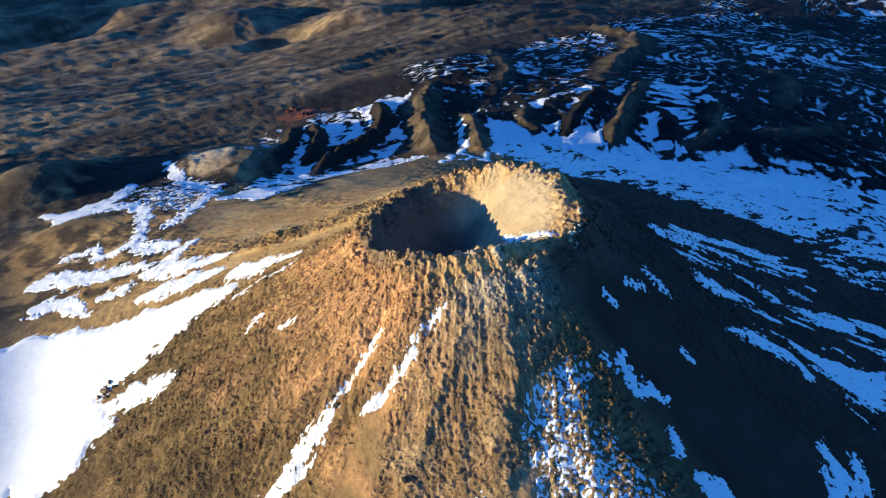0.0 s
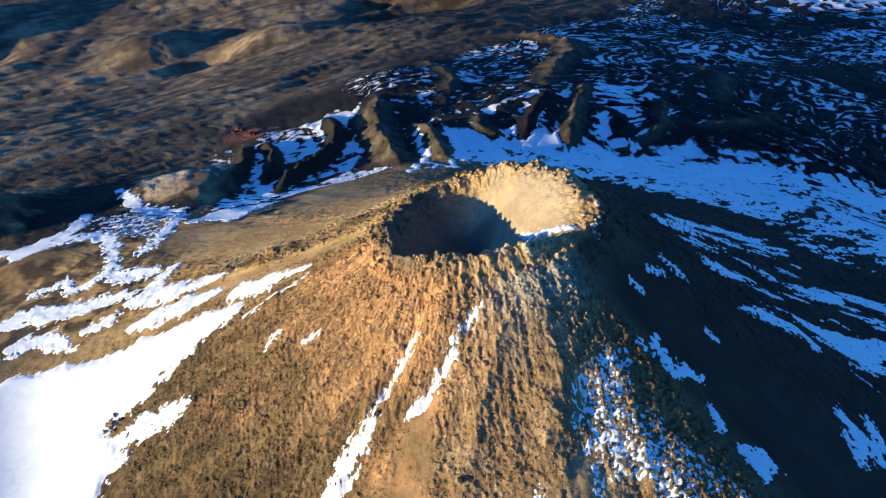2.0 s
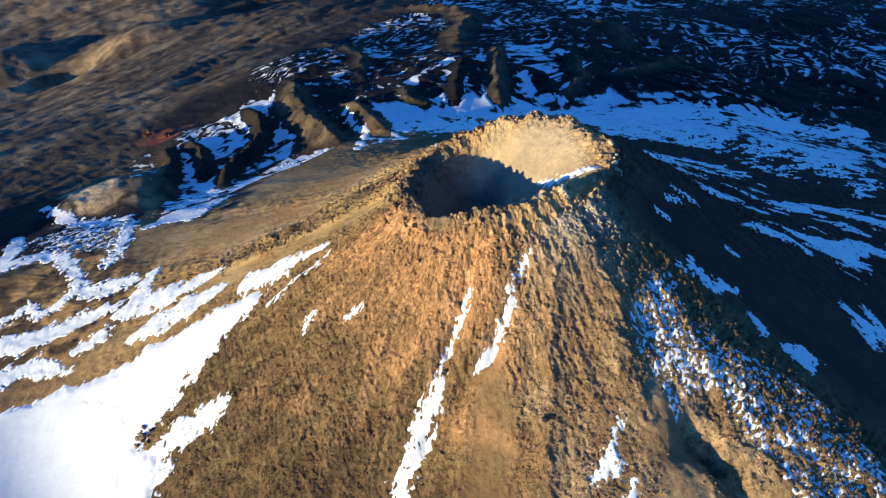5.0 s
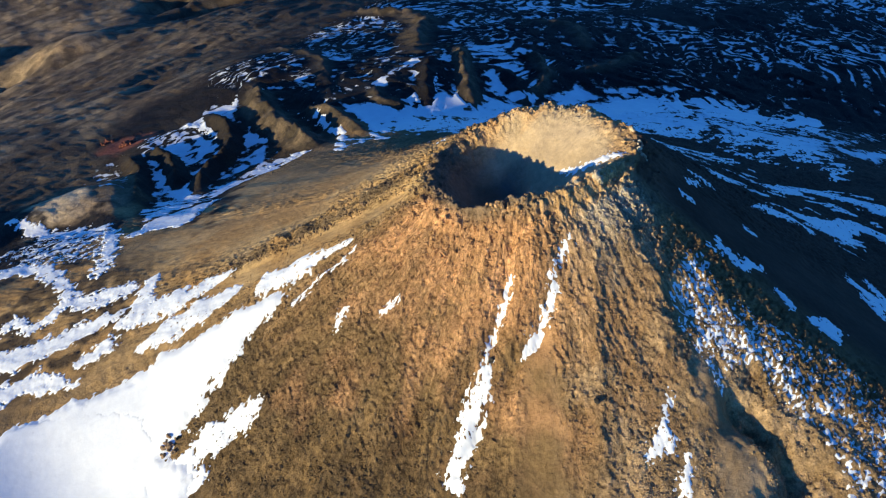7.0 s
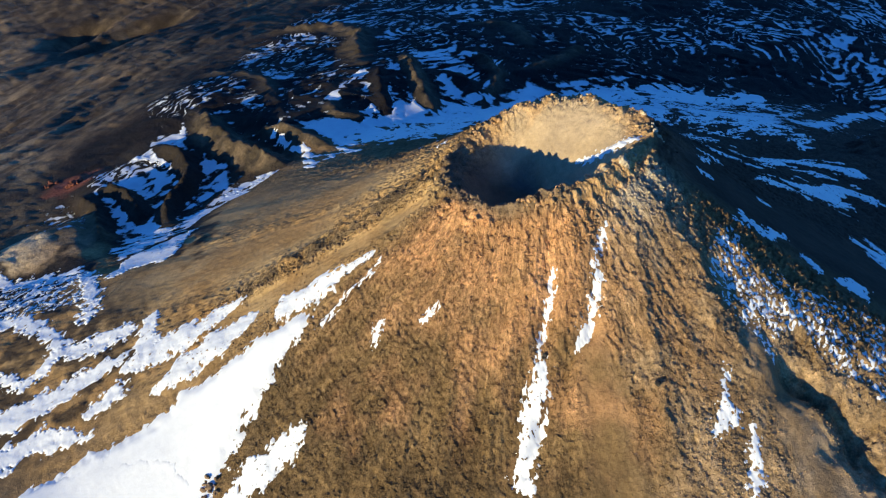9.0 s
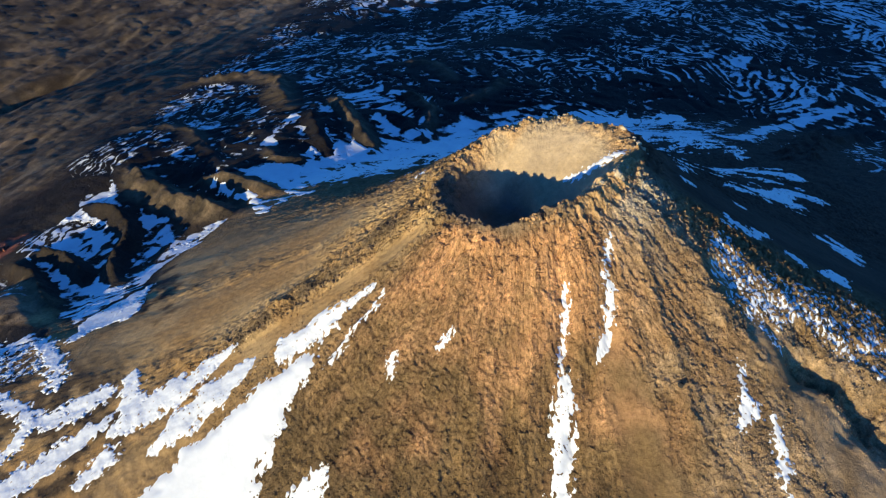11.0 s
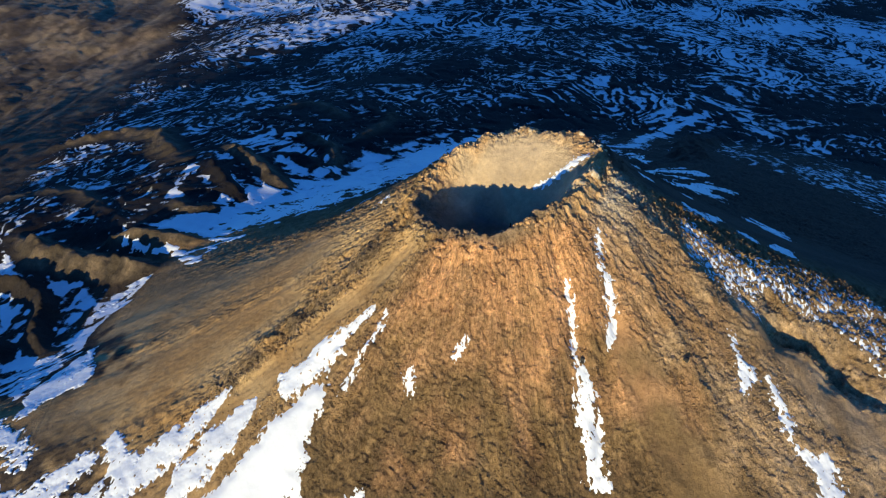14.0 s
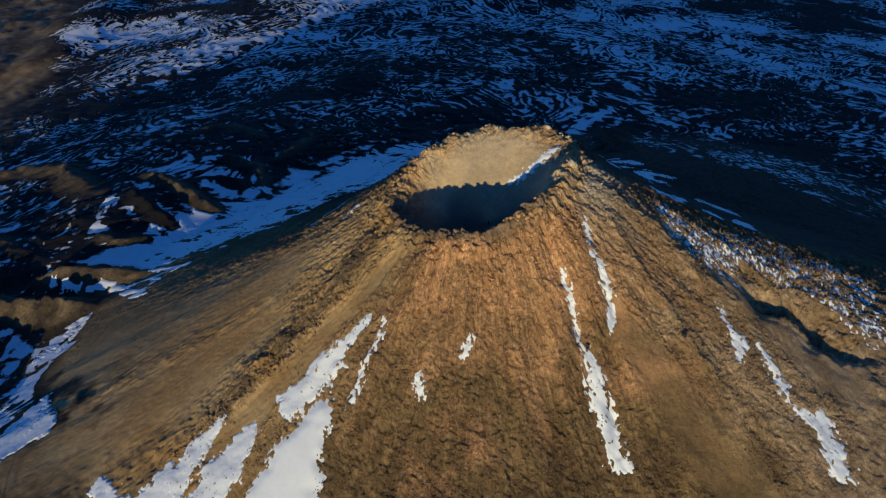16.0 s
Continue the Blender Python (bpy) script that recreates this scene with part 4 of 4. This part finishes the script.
def strew(count, r0, r1, deg0, deg1, seed, share=1.0):
    """Places for stones on the cone, thick on rocky ribs and thin on smooth scree."""
    rng = np.random.RandomState(seed)
    r = np.sqrt(r0 * r0 + rng.rand(count) * (r1 * r1 - r0 * r0))
    a = np.radians(deg0 + rng.rand(count) * (deg1 - deg0))
    x, y = CX + r * np.cos(a), CY + r * np.sin(a)
    streak = fbm(a * 16, r * 0.03, 4, seed) + 0.6 * fbm(x / 5, y / 5, 3, seed + 7)
    keep = rng.rand(count) < rocky(x, y) ** 2 * share * smooth(-0.7, 0.6, streak)
    x, y = x[keep], y[keep]
    bare = np.ones(len(x), dtype=bool)
    for kind, patchy, nodes in SNOW:
        if kind != "speckled":
            pts = [(a, b) for a, b, w in nodes]
            dist, share, side = along(x, y, pts)
            bare &= (dist > 0.9 * np.interp(share, np.linspace(0, 1, len(nodes)), [w for a, b, w in nodes])) | (rng.rand(len(x)) < 0.08)
    return x[bare], y[bare], rng


x, y, rng = strew(120000, 37, 140, 150, 305, 601)
rubble("rubble", "brown loose stones strewn over the cone", x, y, 0.09 + 0.09 * rng.exponential(1.0, len(x)).clip(0, 3.2), 611)
x, y, rng = strew(4500, 33, 50, 0, 360, 621)
rubble("rubble", "pale broken blocks along the crater rim", x, y, 0.1 + 0.15 * rng.exponential(1.0, len(x)).clip(0, 4.5), 631)


def block_mesh(seed, material):
    """One weathered block about 1 m across."""
    rng = np.random.RandomState(seed)
    bm = bmesh.new()
    bmesh.ops.create_icosphere(bm, subdivisions=2, radius=0.55)
    cuts = [(Vector(rng.randn(3)).normalized(), 0.30 + 0.16 * rng.rand()) for k in range(9)]
    for v in bm.verts:
        for n, d in cuts:
            over = v.co.dot(n) - d
            if over > 0:
                v.co -= n * over
        v.co += Vector(rng.randn(3)) * 0.02
        v.co += v.co.normalized() * 0.07 * noise.noise(v.co * 3 + Vector((seed, 0, 0)))
    me = bpy.data.meshes.new("block")
    bm.to_mesh(me)
    bm.free()
    me.materials.append(material)
    return me


BLOCKS = {}


def outcrop(name, label, category, x, y, reach, count, size, material, seed, group="", tall=1.0):
    """Blocks wedged together in the slope: an Empty at the base, each block a part."""
    rng = np.random.RandomState(seed)
    ground = float(land(np.array([x]), np.array([y]))[0])
    base = tagged(new(name), label, category, group)
    base.location = (x, y, ground)
    for k in range(count):
        if (material.name, k % 7) not in BLOCKS:
            BLOCKS[material.name, k % 7] = block_mesh(900 + k % 7, material)
        ob = new("block", BLOCKS[material.name, k % 7])
        a, q = rng.rand() * 6.2832, reach * math.sqrt(rng.rand()) if k else 0.0
        px, py = x + q * math.cos(a), y + q * math.sin(a)
        s = size * (1.25 if k == 0 else 0.45 + 0.6 * rng.rand())
        pz = float(land(np.array([px]), np.array([py]))[0])
        ob.parent = base
        ob.matrix_basis = pose(px - x, py - y, pz - ground + 0.16 * s, *(rng.rand(3) * (25, 25, 360))) @ Matrix.Diagonal((s * (0.8 + 0.5 * rng.rand()), s * (0.8 + 0.4 * rng.rand()), s * (0.7 + 0.5 * rng.rand()) * tall, 1))
    return base


# crags that stand along the crater rim
rng = np.random.RandomState(77)
for k in range(30):
    a = radians(360 * k / 30 + 9 * rng.randn())
    r = float(round_table(np.array([a]), RIM_DEG, RIM_R)[0]) + 1.2 * rng.randn() - 0.3
    deg = math.degrees(a) % 360
    mat = ROCK_PALE if deg > 255 or deg < 75 else ROCK_ORANGE if deg > 190 or deg < 110 else ROCK_BROWN
    word = "pale" if mat is ROCK_PALE else "orange" if mat is ROCK_ORANGE else "brown"
    outcrop("rim_crag", "jagged %s rock crag on the crater rim" % word, "rock", CX + r * math.cos(a), CY + r * math.sin(a), 1.2 + 2.2 * rng.rand(), 4 + k % 5, 0.8 + 1.1 * rng.rand(), mat, 700 + k, "rim crags")


# a pinnacle on the near rim, and single boulders and outcrops on the slopes
outcrop("rock_pinnacle", "pale upright pinnacle of rock on the rim", "rock", 4.8, 220.0, 1.4, 7, 2.3, ROCK_PALE, 801, tall=1.5)
outcrop("rock_outcrop", "brown rock outcrop beside a rim gully", "rock", -25.0, 222.5, 1.8, 8, 1.8, ROCK_ORANGE, 802, "outcrops")
outcrop("rock_outcrop", "orange rock outcrop above a rim gully", "rock", -24.0, 221.0, 1.5, 6, 1.6, ROCK_ORANGE, 803, "outcrops")
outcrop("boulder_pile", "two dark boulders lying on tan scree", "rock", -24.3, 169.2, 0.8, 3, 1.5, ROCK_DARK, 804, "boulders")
outcrop("boulder_pile", "small dark boulders on tan scree", "rock", -22.2, 163.2, 1.3, 5, 0.9, ROCK_DARK, 805, "boulders")
outcrop("boulder_pile", "dark boulders above a snow strip", "rock", -46.8, 195.8, 1.2, 5, 1.3, ROCK_DARK, 806, "boulders")
outcrop("rock_outcrop", "brown rock outcrop at the snow field's edge", "rock", -150.3, 246.1, 4.2, 16, 2.3, ROCK_BROWN, 807, "outcrops")
outcrop("cinder_outcrop", "rust-red cinder rock beside the snow", "rock", -136.9, 612.3, 6.0, 14, 3.4, ROCK_RED, 808, "outcrops")
outcrop("cinder_outcrop", "rust-red cinder rubble on the brown slope", "rock", -150.3, 628.7, 5.0, 10, 2.6, ROCK_RED, 809, "outcrops")
outcrop("rock_outcrop", "dark rock tooth on the rocky rib", "rock", -57.4, 284.2, 1.5, 5, 1.5, ROCK_BROWN, 810, "outcrops")
for k in range(16):
    q = k / 15.0
    px, py = -36 - 73 * q + 2.2 * rng.randn(), 283 + 28 * q * q + 1.5 * q + 1.4 * rng.randn()
    outcrop("rock_outcrop", "broken brown rock on the long rib", "rock", px, py, 2.8, 7, 0.65 + 0.5 * rng.rand(), ROCK_BROWN, 820 + k, "rib outcrops")
